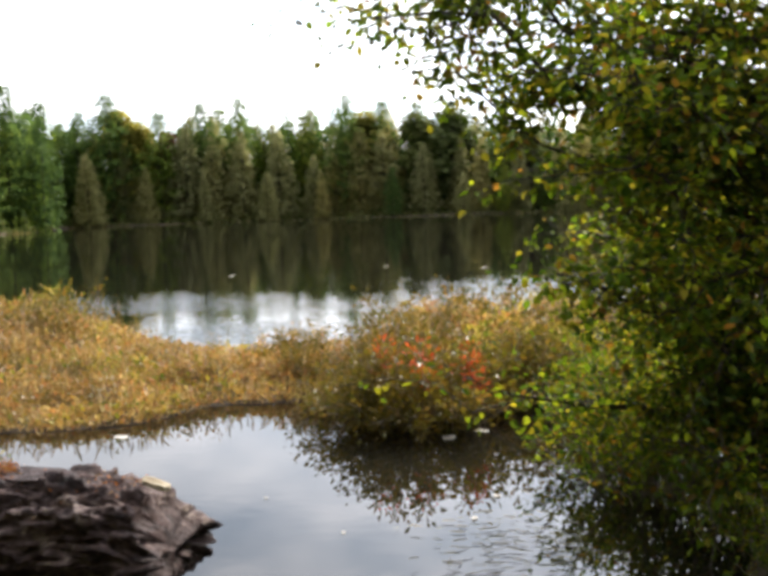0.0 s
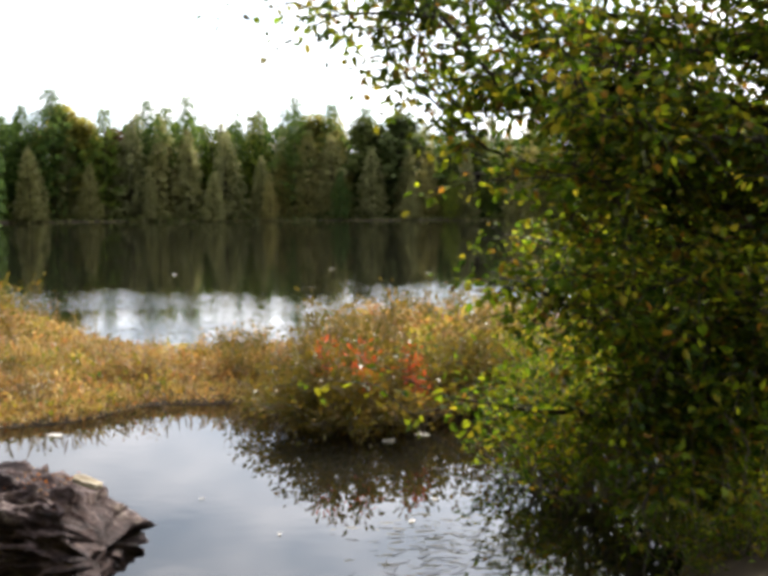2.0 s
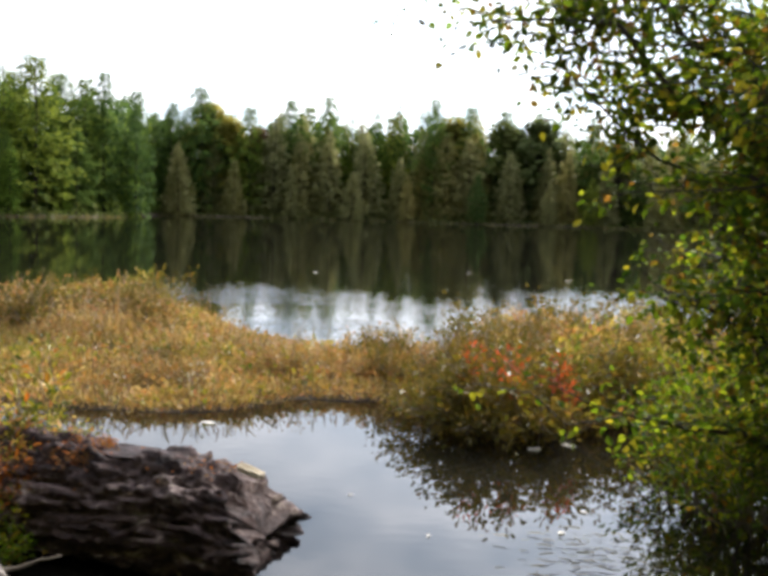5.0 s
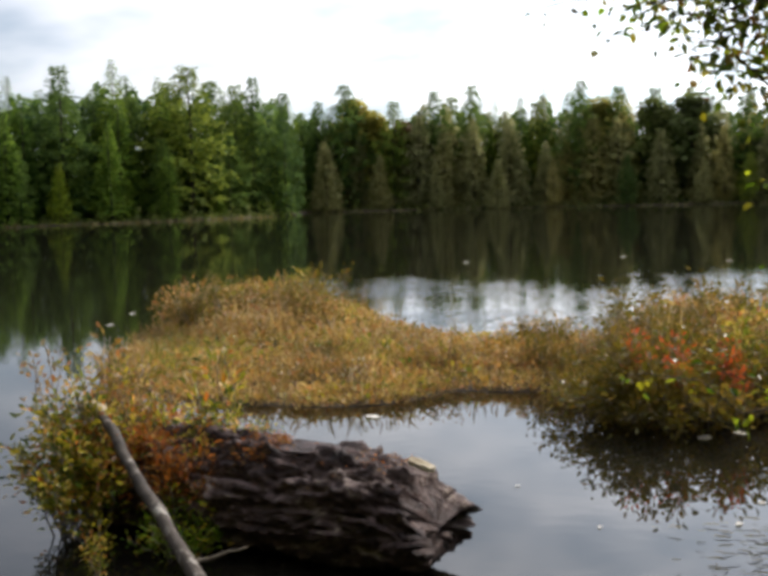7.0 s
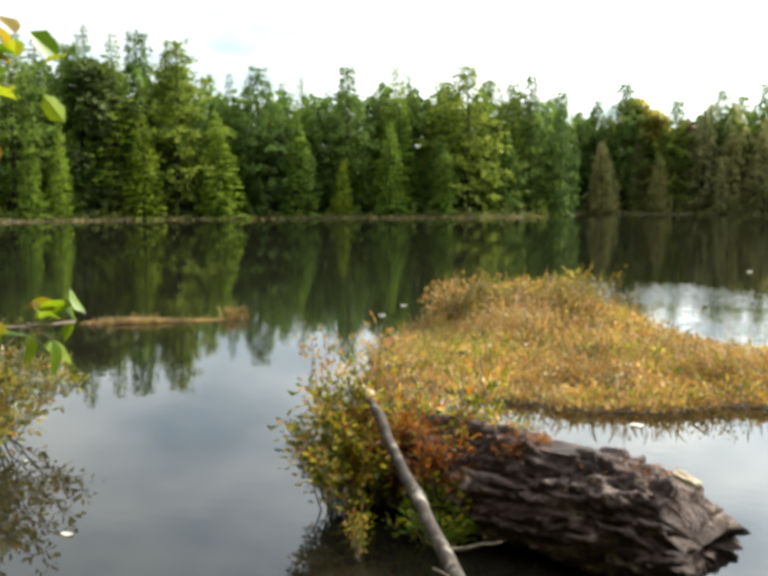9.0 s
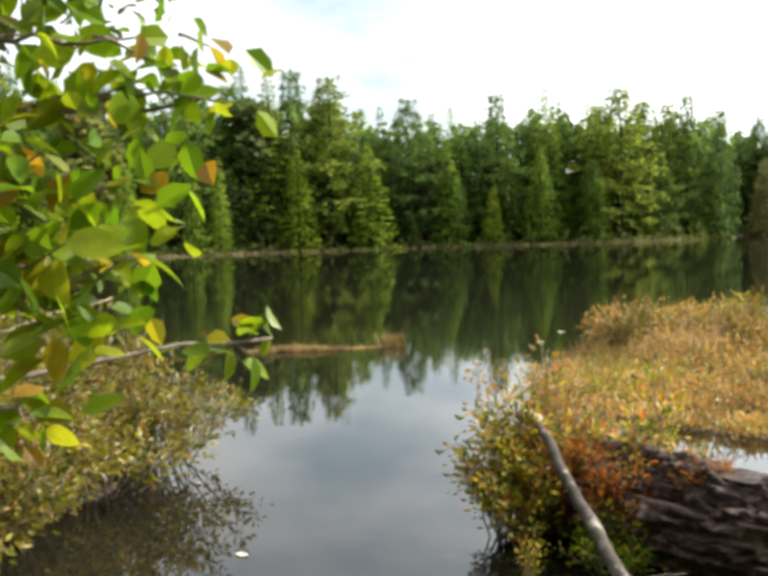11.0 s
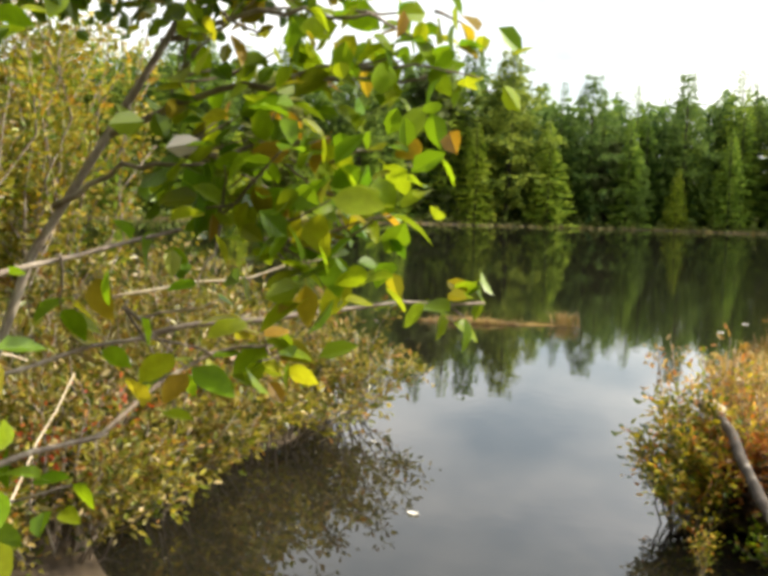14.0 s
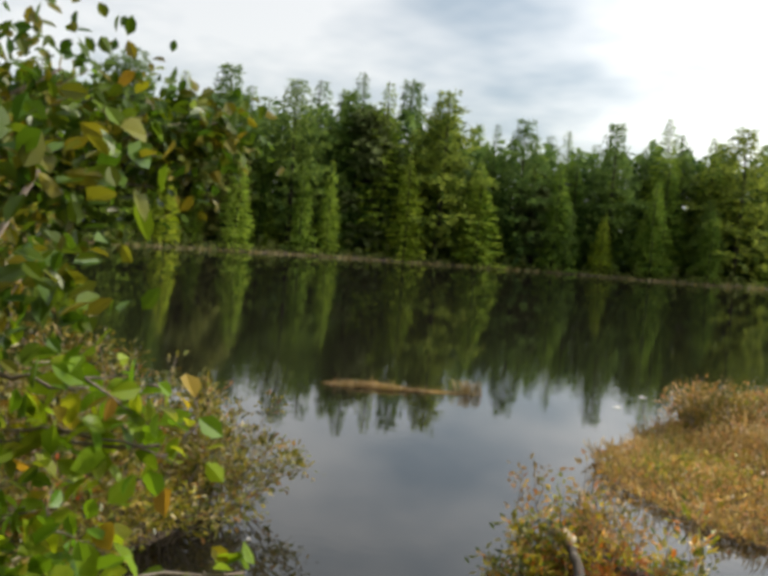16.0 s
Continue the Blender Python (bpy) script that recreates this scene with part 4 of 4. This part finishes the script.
# Shrubs that grow at the log's landward end.
LOGSIDE = "plants at the log's end"
mA = shrub_meshes(61, 0.46, 0.80, 30, 2000, 0.042, M_LOGSIDE, arch=0.4, bare=0.3)
mB = shrub_meshes(62, 0.40, 0.66, 26, 1000, 0.045, M_NEAR_I, arch=0.6)
mC = shrub_meshes(63, 0.34, 0.50, 26, 1000, 0.05, M_FERN, arch=0.5, width=0.3, bare=0.45)
mD = shrub_meshes(64, 0.12, 0.72, 8, 260, 0.05, M_LOGSIDE, arch=0.1)
mE = shrub_meshes(65, 0.30, 0.92, 18, 620, 0.04, M_MARSH, arch=0.2)
for me, x, y, z, s, label in [
        (mE, -2.72, 4.72, 0.05, 0.85, "reddish brown marsh shrub behind the log"), (mA, -2.72, 4.40, 0.08, 1.0, "tall yellow-green shrub at the log's end"), (mA, -2.72, 4.14, 0.0, 0.9, "yellow-green shrub with small leaves over the water"), 
        (mB, -2.72, 4.35, 0.05, 0.85, "leafy green shrub beside the rotting log"), (mC, -2.2, 4.25, 0.14, 0.95, "rust-orange fern clump on the log's end"),
        (mC, -2.12, 4.12, 0.20, 0.6, "small rusty fern clump on the log"), (mD, -2.12, 4.45, 0.2, 1.0, "upright yellow-green stalk behind the log"),
        (mE, -2.94, 4.62, 0.05, 1.05, "pinkish brown marsh shrub behind the log"), (mE, -2.62, 4.5, 0.12, 0.85, "orange-brown marsh shrub by the pole"), (mC, -2.5, 4.3, 0.2, 0.9, "rust-orange fern clump behind the pole"), (mB, -2.45, 4.5, 0.1, 0.8, "green shrub behind the rotting log"),
        (mD, -2.30, 3.55, 0.0, 0.42, "small yellow-green sprig below the pole"),
        (mA, -2.42, 4.50, 0.1, 0.72, "yellowing shrub round the dead pole"), (mA, -2.02, 4.30, 0.22, 0.55, "small yellow-green shrub on the log"), (mC, -1.75, 4.12, 0.36, 0.4, "small brown fern tuft on the log"),
        (mB, -2.10, 3.92, 0.0, 0.6, "shaded green shrub against the log")]:
    shrub("bank_shrub", me, x, y, z, label, LOGSIDE, x * 7, s)

# ---- the alder that hangs over the water ----
def alder():
    rng = np.random.default_rng(71)
    ob = tagged(new("alder_tree"), "backlit alder tree with green and yellowing leaves over water", "tree")
    base = np.array([2.45, 4.95, 0.0])
    trunk = bend(base + [0.1, 0, -0.3], base + [0.15, 0.2, 5.0], rng, 0.05, 0, 9)
    part("trunk", tubes("trunk", [(trunk, np.linspace(0.085, 0.02, 9))], M_DARKBARK, 10), ob)
    # The long limbs that reach out over the water: tip, thickness at the trunk, height of the fork, twigs.
    limbs = [((0.50, 4.70, 2.75), 0.034, 1.75, 70), ((-0.06, 4.75, 2.42), 0.022, 2.0, 46), ((0.28, 4.80, 2.62), 0.022, 2.2, 60), ((0.42, 4.75, 2.15), 0.018, 1.8, 40), ((0.28, 4.70, 2.28), 0.018, 1.9, 34), ((1.15, 4.70, 1.84), 0.030, 1.45, 46), ((0.58, 4.65, 0.64), 0.034, 0.62, 28),
             ((0.75, 4.80, 2.20), 0.024, 1.9, 60), ((0.98, 4.75, 1.15), 0.022, 1.0, 46)]
    # Shorter boughs all round the stem, the higher ones with fewer leaves.
    for i in range(34):
        z = 0.25 + 3.2 * ((i + rng.uniform(0, 1)) / 34)
        reach = np.interp(z, [0.2, 0.8, 1.3, 2.0, 2.6, 3.4], [1.15, 1.05, 1.0, 0.95, 0.75, 0.9])
        left = rng.random() < 0.6
        x = reach + rng.uniform(0, 0.5) if left else rng.uniform(1.5, 3.0)
        limbs.append(((x, rng.uniform(4.0, 5.4), z), 0.026, max(0.3, z * 0.85), 46 if z < 1.3 else 36 if z < 2.1 else 28))
    twigs, tips = [], []
    for (x, y, z), r, h, count in limbs:
        root = np.array([np.interp(h, trunk[:, 2], trunk[:, 0]), np.interp(h, trunk[:, 2], trunk[:, 1]), h])
        limb = bend(root, (x, y, z), rng, 0.10, 0.05, 10)
        part("limb", tubes("limb", [(limb, np.linspace(r * 1.0, 0.005, 10))], M_DARKBARK, 7), ob)
        for _ in range(count):
            i = min(int(rng.uniform(0.15, 1.0) * 9), 8)
            o = limb[i] + (limb[i + 1] - limb[i]) * rng.uniform(0, 1)
            e = o + rng.normal(0, 1, 3) * [0.26, 0.28, 0.20 if x > 0.9 else 0.13] + unit(limb[-1] - limb[0]) * 0.14
            tw = bend(o, e, rng, 0.15, 0.0, 5)
            twigs.append((tw, np.linspace(0.005, 0.0015, 5)))
            tips.append(tw)
    part("twigwork", tubes("twigwork", twigs, M_DARKBARK, 4), ob)
    cs, axs = [], []
    for tw in tips:
        m = rng.integers(14, 34)
        s = rng.uniform(0.1, 1, m) * 4
        i = np.minimum(s.astype(int), 3)
        w = (s - i)[:, None]
        at = tw[i] * (1 - w) + tw[i + 1] * w
        off = rng.normal(0, 1, (m, 3))
        cs.append(at + off * 0.045)
        axs.append(off * [1, 1, 0.6] + [0, 0, -0.5])
    c, a = np.concatenate(cs), np.concatenate(axs)
    keep = c[:, 2] > 0.02
    c, a = c[keep], a[keep]
    lf = part("foliage", leaf_cloud("foliage", c, a, rng.uniform(0.030, 0.060, len(c)), M_TREE, rng, 0.62), ob)
    tagged(lf, kind="stuff")
    return ob


alder()
# Undergrowth beneath the alder.
under = shrub_meshes(72, 0.6, 0.9, 26, 1100, 0.045, M_TREE, arch=0.7)
u = shrub("waterside_shrub", under, 1.45, 5.7, 0.0, "shaded green shrub at the foot of the alder", "shrubs under the alder")
for x, y, s in [(1.7, 4.6, 1.0), (2.4, 4.0, 0.9), (1.75, 6.5, 1.2), (2.7, 6.0, 1.4), (1.85, 3.9, 0.7), (1.45, 4.9, 0.9), (2.1, 4.5, 1.1), (1.6, 4.2, 0.65), (1.6, 3.85, 0.5), (2.0, 3.7, 0.75), (1.2, 5.3, 0.8), (1.5, 6.2, 1.15), (2.0, 5.4, 1.3), (1.35, 5.0, 0.9)]:
    copy_thing(u, pose(0, 0, 0)).matrix_basis = Matrix.LocRotScale((x, y, 0.0), Euler((0, 0, x * 8)), (s, s, s))
und2 = shrub_meshes(73, 0.7, 1.25, 24, 900, 0.045, M_OLIVE, arch=0.5)
u = shrub("olive_shrub", und2, 2.2, 8.3, 0.0, "tall olive shrub behind the alder", "olive shrubs behind the alder")
for x, y, s in [(2.8, 7.2, 1.2), (3.8, 8.4, 1.3)]:
    copy_thing(u, pose(0, 0, 0)).matrix_basis = Matrix.LocRotScale((x, y, 0.0), Euler((0, 0, x * 8)), (s, s, s))

# ---- the shrub bank ----
BANK = "shrubs on the bank"
bm1 = shrub_meshes(81, 0.78, 1.20, 46, 3800, 0.050, M_BANK, arch=0.7, bare=0.24)
bm2 = shrub_meshes(82, 0.72, 1.05, 46, 3400, 0.050, M_OLIVE, arch=0.7, bare=0.24)
bm3 = shrub_meshes(83, 0.75, 1.10, 46, 3800, 0.048, M_BANK, arch=0.65, bare=0.24)
kinds = [("leatherleaf_shrub", bm1, "dense yellow-green shrub drooping over the pond's edge"), ("olive_bank_shrub", bm2, "dense olive shrub on the pond's edge"), ("tan_bank_shrub", bm3, "dense tan and orange shrub on the pond's edge")]
rng = np.random.default_rng(18)
first = {}
for x, y, i, s in [(-5.55, 4.1, 2, 0.95), (-5.3, 3.4, 0, 1.0), (-5.05, 2.65, 0, 0.95), (-4.55, 2.05, 0, 0.9), (-4.2, 1.5, 0, 0.85), (-6.2, 3.9, 0, 1.1), (-5.8, 3.1, 0, 1.1), (-5.2, 2.4, 1, 1.05), (-4.7, 1.6, 0, 1.0),
                   (-6.8, 3.2, 1, 1.2), (-6.2, 2.3, 0, 1.2), (-5.6, 1.5, 2, 1.1), (-4.1, 0.8, 0, 0.8), (-4.5, 0.8, 1, 1.0), (-7.4, 3.7, 0, 1.2)]:
    m = Matrix.LocRotScale((x, y, 0.02), Euler((0, 0, rng.uniform(0, 6.28))), (s, s, s))
    if i not in first:
        first[i] = shrub(kinds[i][0], kinds[i][1], x, y, 0, kinds[i][2], BANK)
        first[i].matrix_basis = m
    else:
        copy_thing(first[i], pose(0, 0, 0)).matrix_basis = m
# Taller yellowing shrubs behind.
tall = shrub_meshes(84, 1.1, 3.7, 38, 9500, 0.062, M_TALL, arch=0.25, bare=0.15)
tb = shrub("tall_shrub", tall, -7.6, 2.6, 0.0, "tall yellowing shrub behind the bank", "tall shrubs behind the bank")
for x, y, s in [(-7.2, 1.6, 0.95), (-8.6, 2.9, 1.05), (-6.6, 0.9, 0.85), (-8.2, 0.7, 1.1)]:
    copy_thing(tb, pose(0, 0, 0)).matrix_basis = Matrix.LocRotScale((x, y, 0.05), Euler((0, 0, x * 3)), (s, s, s))
redb = shrub_meshes(85, 0.14, 0.42, 6, 60, 0.035, M_RED, arch=0.4)
rb = shrub("red_leaved_sprig", redb, -4.25, 1.75, 0.45, "sprig of red leaves in the bank's shrubs", "red sprigs on the bank")
for x, y, z in [(-4.1, 1.45, 0.35), (-4.6, 2.4, 0.45), (-4.0, 1.1, 0.4)]:
    copy_thing(rb, pose(x, y, z, 0, 0, x * 50))


# ---- the sapling close to the camera ----
def big_leaf(seed):
    """An oval leaf of unit length: folded at the midrib, curled, with a short stalk."""
    rng = np.random.default_rng(seed)
    n, v, f = 7, [], []
    curl, fold, wide = rng.uniform(0.05, 0.35), rng.uniform(0.12, 0.35), rng.uniform(0.26, 0.34)
    for i in range(n + 1):
        s = i / n
        w = wide * (math.sin(math.pi * s ** 0.85) ** 0.75) * (1 + rng.normal(0, 0.05)) if 0 < i < n else 0.006
        z = -curl * s * s
        v += [(w, s, z + fold * w), (0, s, z), (-w, s, z + fold * w)]
    for i in range(n):
        a = i * 3
        f += [(a, a + 1, a + 4, a + 3), (a + 1, a + 2, a + 5, a + 4)]
    o = len(v)
    v += [(0.012, 0.02, 0), (-0.012, 0.02, 0), (-0.008, -0.22, 0.04), (0.008, -0.22, 0.04)]
    f.append((o, o + 1, o + 2, o + 3))
    me = mesh_of("leaf", v, f, M_NEAR)
    me.polygons.foreach_set("use_smooth", [True] * len(f))
    return me


LEAVES = [big_leaf(s) for s in (1, 2, 3, 4, 5)]


def sapling(label, stems, clusters, seed, limit, extra=0.0, massed=None):
    """Stems given as ways with a thickness; leaves set along short twigs in each cluster."""
    rng = np.random.default_rng(seed)
    ob = tagged(new("sapling"), label, "sapling", "saplings beside the path")
    for way, r in stems:
        pts = np.asarray(way, float)
        k = len(pts)
        s = np.linspace(0, k - 1, 10)
        smooth = np.column_stack([np.interp(s, range(k), pts[:, c]) for c in range(3)]) + rng.normal(0, 0.004, (10, 3))
        part("branch", tubes("branch", [(smooth, np.linspace(r, r * 0.45, 10))], M_BARK, 7), ob)
    twigs, made = [], 0
    for (a, b, count, spread, size) in clusters:
        a, b = np.array(a), np.array(b)
        for _ in range(count):
            if made >= limit:
                break
            s = rng.uniform(0, 1)
            c = a + (b - a) * s + rng.normal(0, 1, 3) * spread
            root = a + (b - a) * max(0, s - 0.2)
            if made % 4 == 0:
                twigs.append((bend(root, c, rng, 0.1, 0, 5), np.linspace(0.0028, 0.0012, 5)))
            m = Matrix.LocRotScale(Vector(c), Euler((rng.normal(-0.45, 0.5), rng.normal(0, 0.55), rng.uniform(0, 6.28))), (size * rng.uniform(0.7, 1.25),) * 3)
            lf = part("leaf", LEAVES[rng.integers(5)], ob)
            lf.matrix_basis = m
            made += 1
    cs, axs, sz = [], [], []
    for (a, b, count, spread, size) in clusters:
        a, b = np.array(a), np.array(b)
        m = int(count * extra)
        cs.append(a + (b - a) * rng.uniform(0, 1, (m, 1)) + rng.normal(0, 1, (m, 3)) * spread * 1.1)
        axs.append(rng.normal(0, 1, (m, 3)) + [0, 0, -0.4])
        sz.append(size * rng.uniform(0.6, 1.15, m))
    if extra:
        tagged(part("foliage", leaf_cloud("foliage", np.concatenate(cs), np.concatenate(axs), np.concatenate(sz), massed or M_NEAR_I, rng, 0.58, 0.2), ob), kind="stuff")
    for run in twigs:
        part("twig", tubes("twig", [run], M_BARK, 4), ob)
    return ob


sapling("slender grey-stemmed sapling with broad green leaves", [
    ([(-1.75, 0.10, 0.0), (-1.72, 0.20, 0.8), (-1.66, 0.32, 1.42), (-1.57, 0.48, 1.71), (-1.51, 0.55, 1.87), (-1.42, 0.66, 2.15)], 0.0095),
    ([(-1.59, 0.45, 1.66), (-1.45, 0.55, 1.73), (-1.34, 0.64, 1.74), (-1.18, 0.76, 1.75)], 0.006),
    ([(-1.62, 0.39, 1.56), (-1.52, 0.46, 1.62), (-1.40, 0.50, 1.62)], 0.005),
    ([(-1.55, 0.52, 1.80), (-1.38, 0.60, 1.84), (-1.26, 0.68, 1.83)], 0.005),
    ([(-1.50, -0.05, 1.30), (-1.39, 0.14, 1.46), (-1.41, 0.24, 1.48), (-1.41, 0.47, 1.53)], 0.006),
    ([(-1.52, -0.02, 1.24), (-1.46, 0.19, 1.34), (-1.46, 0.46, 1.38), (-1.45, 0.57, 1.34)], 0.0045),
    ([(-1.45, -0.15, 1.22), (-1.35, 0.12, 1.25), (-1.40, 0.30, 1.25), (-1.46, 0.55, 1.34), (-1.40, 0.62, 1.36)], 0.0055),
    ([(-1.75, 0.60, 1.33), (-1.66, 0.80, 1.37), (-1.60, 0.97, 1.38), (-1.47, 1.17, 1.39)], 0.006)],
    [((-1.50, 0.52, 1.74), (-1.15, 0.78, 1.77), 60, 0.045, 0.050), ((-1.48, 0.50, 1.64), (-1.14, 0.66, 1.62), 70, 0.05, 0.053), ((-1.42, 0.50, 1.56), (-1.14, 0.62, 1.50), 46, 0.045, 0.053),
     ((-1.45, 0.56, 1.84), (-1.15, 0.80, 1.84), 22, 0.03, 0.052), ((-1.55, 1.05, 1.39), (-1.47, 1.17, 1.40), 7, 0.02, 0.06), ((-1.42, 0.08, 1.78), (-1.50, 0.28, 1.86), 20, 0.05, 0.062), ((-1.40, 0.02, 1.62), (-1.45, 0.16, 1.50), 16, 0.06, 0.055), ((-1.36, 0.10, 1.42), (-1.30, 0.10, 1.14), 26, 0.05, 0.055),
     ((-1.40, 0.30, 1.50), (-1.40, 0.45, 1.38), 14, 0.07, 0.055), ((-1.42, 0.58, 1.34), (-1.36, 0.66, 1.36), 12, 0.03, 0.055), ((-1.40, 0.10, 1.22), (-1.42, 0.25, 1.18), 12, 0.05, 0.055)], 91, 320, 1.0)
# The massed leaves of this crown take the green with shade painted in.
sapling("leafy crown of a sapling with green leaves darkened as in shade", [
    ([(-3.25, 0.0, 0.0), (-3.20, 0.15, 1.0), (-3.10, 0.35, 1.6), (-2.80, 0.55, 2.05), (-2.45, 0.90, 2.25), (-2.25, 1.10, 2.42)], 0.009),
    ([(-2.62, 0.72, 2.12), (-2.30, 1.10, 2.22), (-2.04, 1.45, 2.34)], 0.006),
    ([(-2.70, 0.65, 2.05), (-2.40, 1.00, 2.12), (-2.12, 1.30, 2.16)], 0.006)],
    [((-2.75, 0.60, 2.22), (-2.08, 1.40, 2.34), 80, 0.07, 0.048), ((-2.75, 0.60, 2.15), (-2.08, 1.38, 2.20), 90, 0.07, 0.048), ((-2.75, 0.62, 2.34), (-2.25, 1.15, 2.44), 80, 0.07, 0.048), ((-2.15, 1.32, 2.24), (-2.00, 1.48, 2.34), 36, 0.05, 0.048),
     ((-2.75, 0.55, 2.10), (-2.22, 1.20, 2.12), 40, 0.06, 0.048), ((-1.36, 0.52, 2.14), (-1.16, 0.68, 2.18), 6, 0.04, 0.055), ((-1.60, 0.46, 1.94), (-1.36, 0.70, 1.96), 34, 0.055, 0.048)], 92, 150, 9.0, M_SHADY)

# ---- small floating things ----
def floating_leaf(seed):
    rng = np.random.default_rng(seed)
    v = [(math.cos(a) * 0.5 * (1 + rng.normal(0, 0.08)), math.sin(a) * 0.32, 0.006 + rng.uniform(0, 0.05)) for a in np.linspace(0, 2 * math.pi, 9)[:-1]] + [(0, 0, 0.004)]
    return mesh_of("floating_leaf", v, [(i, (i + 1) % 8, 8) for i in range(8)], M_PALE)


fl = [floating_leaf(s) for s in (1, 2, 3)]
for i, (x, y, s) in enumerate([(-3.69, 3.15, 0.075), (0.38, 6.4, 0.14), (0.62, 6.55, 0.12), (0.0, 23.5, 0.2), (2.2, 22, 0.2), (-0.7, 5.2, 0.03), (-0.25, 4.6, 0.03), (-1.9, 6.72, 0.12), (0.4, 4.75, 0.05), (0.55, 5.1, 0.05), (-4.9, 3.95, 0.04), (-3.5, 22, 0.2), (-6.6, 11.4, 0.12), (-6.9, 12.6, 0.12)]):
    ob = new("floating_leaf", fl[i % 3])
    ob.matrix_basis = Matrix.LocRotScale((x, y, 0.004), Euler((0, 0, i * 1.3)), (s, s, s))
    tagged(ob, "pale dead leaf floating on the pond", "leaf", "floating leaves")
rng = np.random.default_rng(19)
n = 170
xy = np.column_stack([rng.normal(0.62, 0.22, n), rng.normal(4.35, 0.25, n)])
weed = new("pondweed", leaf_cloud("pondweed", np.column_stack([xy, rng.uniform(0.004, 0.03, n)]), np.column_stack([rng.normal(-0.8, 0.5, n), rng.normal(0.1, 0.3, n), rng.normal(0.02, 0.06, n)]), rng.uniform(0.03, 0.10, n), M_SHOREGRASS, rng, 0.04, 0.1))
tagged(weed, "pale grass blades floating on the water", "pondweed", kind="stuff")


# Pale dead stalks in the bank's shrubs and a bleached leaf on the sapling.
rng = np.random.default_rng(20)
for a, b, r in [((-2.55, 0.61, 0.70), (-2.95, 1.02, 1.04), 0.005), ((-2.33, 0.41, 1.27), (-2.40, 0.66, 1.19), 0.004), ((-1.69, 0.67, 1.43), (-1.59, 0.91, 1.48), 0.003)]:
    a, b = np.array(a), np.array(b)
    foot = a + (a - b) * 0.6
    foot[2] = min(foot[2], 0.3) if r > 0.004 else foot[2]
    st = new("dead_stalk", tubes("dead_stalk", [(np.concatenate([bend(foot, a, rng, 0.04, 0, 5), bend(a, b, rng, 0.06, 0, 6)[1:]]), np.linspace(r, r * 0.5, 10))], M_CHIP, 6))
    tagged(st, "thin pale dead stalk leaning in the shrubs", "stalk", "dead stalks")
pale = new("bleached_leaf", leaf_cloud("bleached_leaf", np.array([[-1.41, 0.45, 1.64]]), np.array([[0.5, 0.8, 0.2]]), [0.05], M_PALE, rng, 0.6))
tagged(pale, "bleached curled leaf caught on the sapling", "leaf")
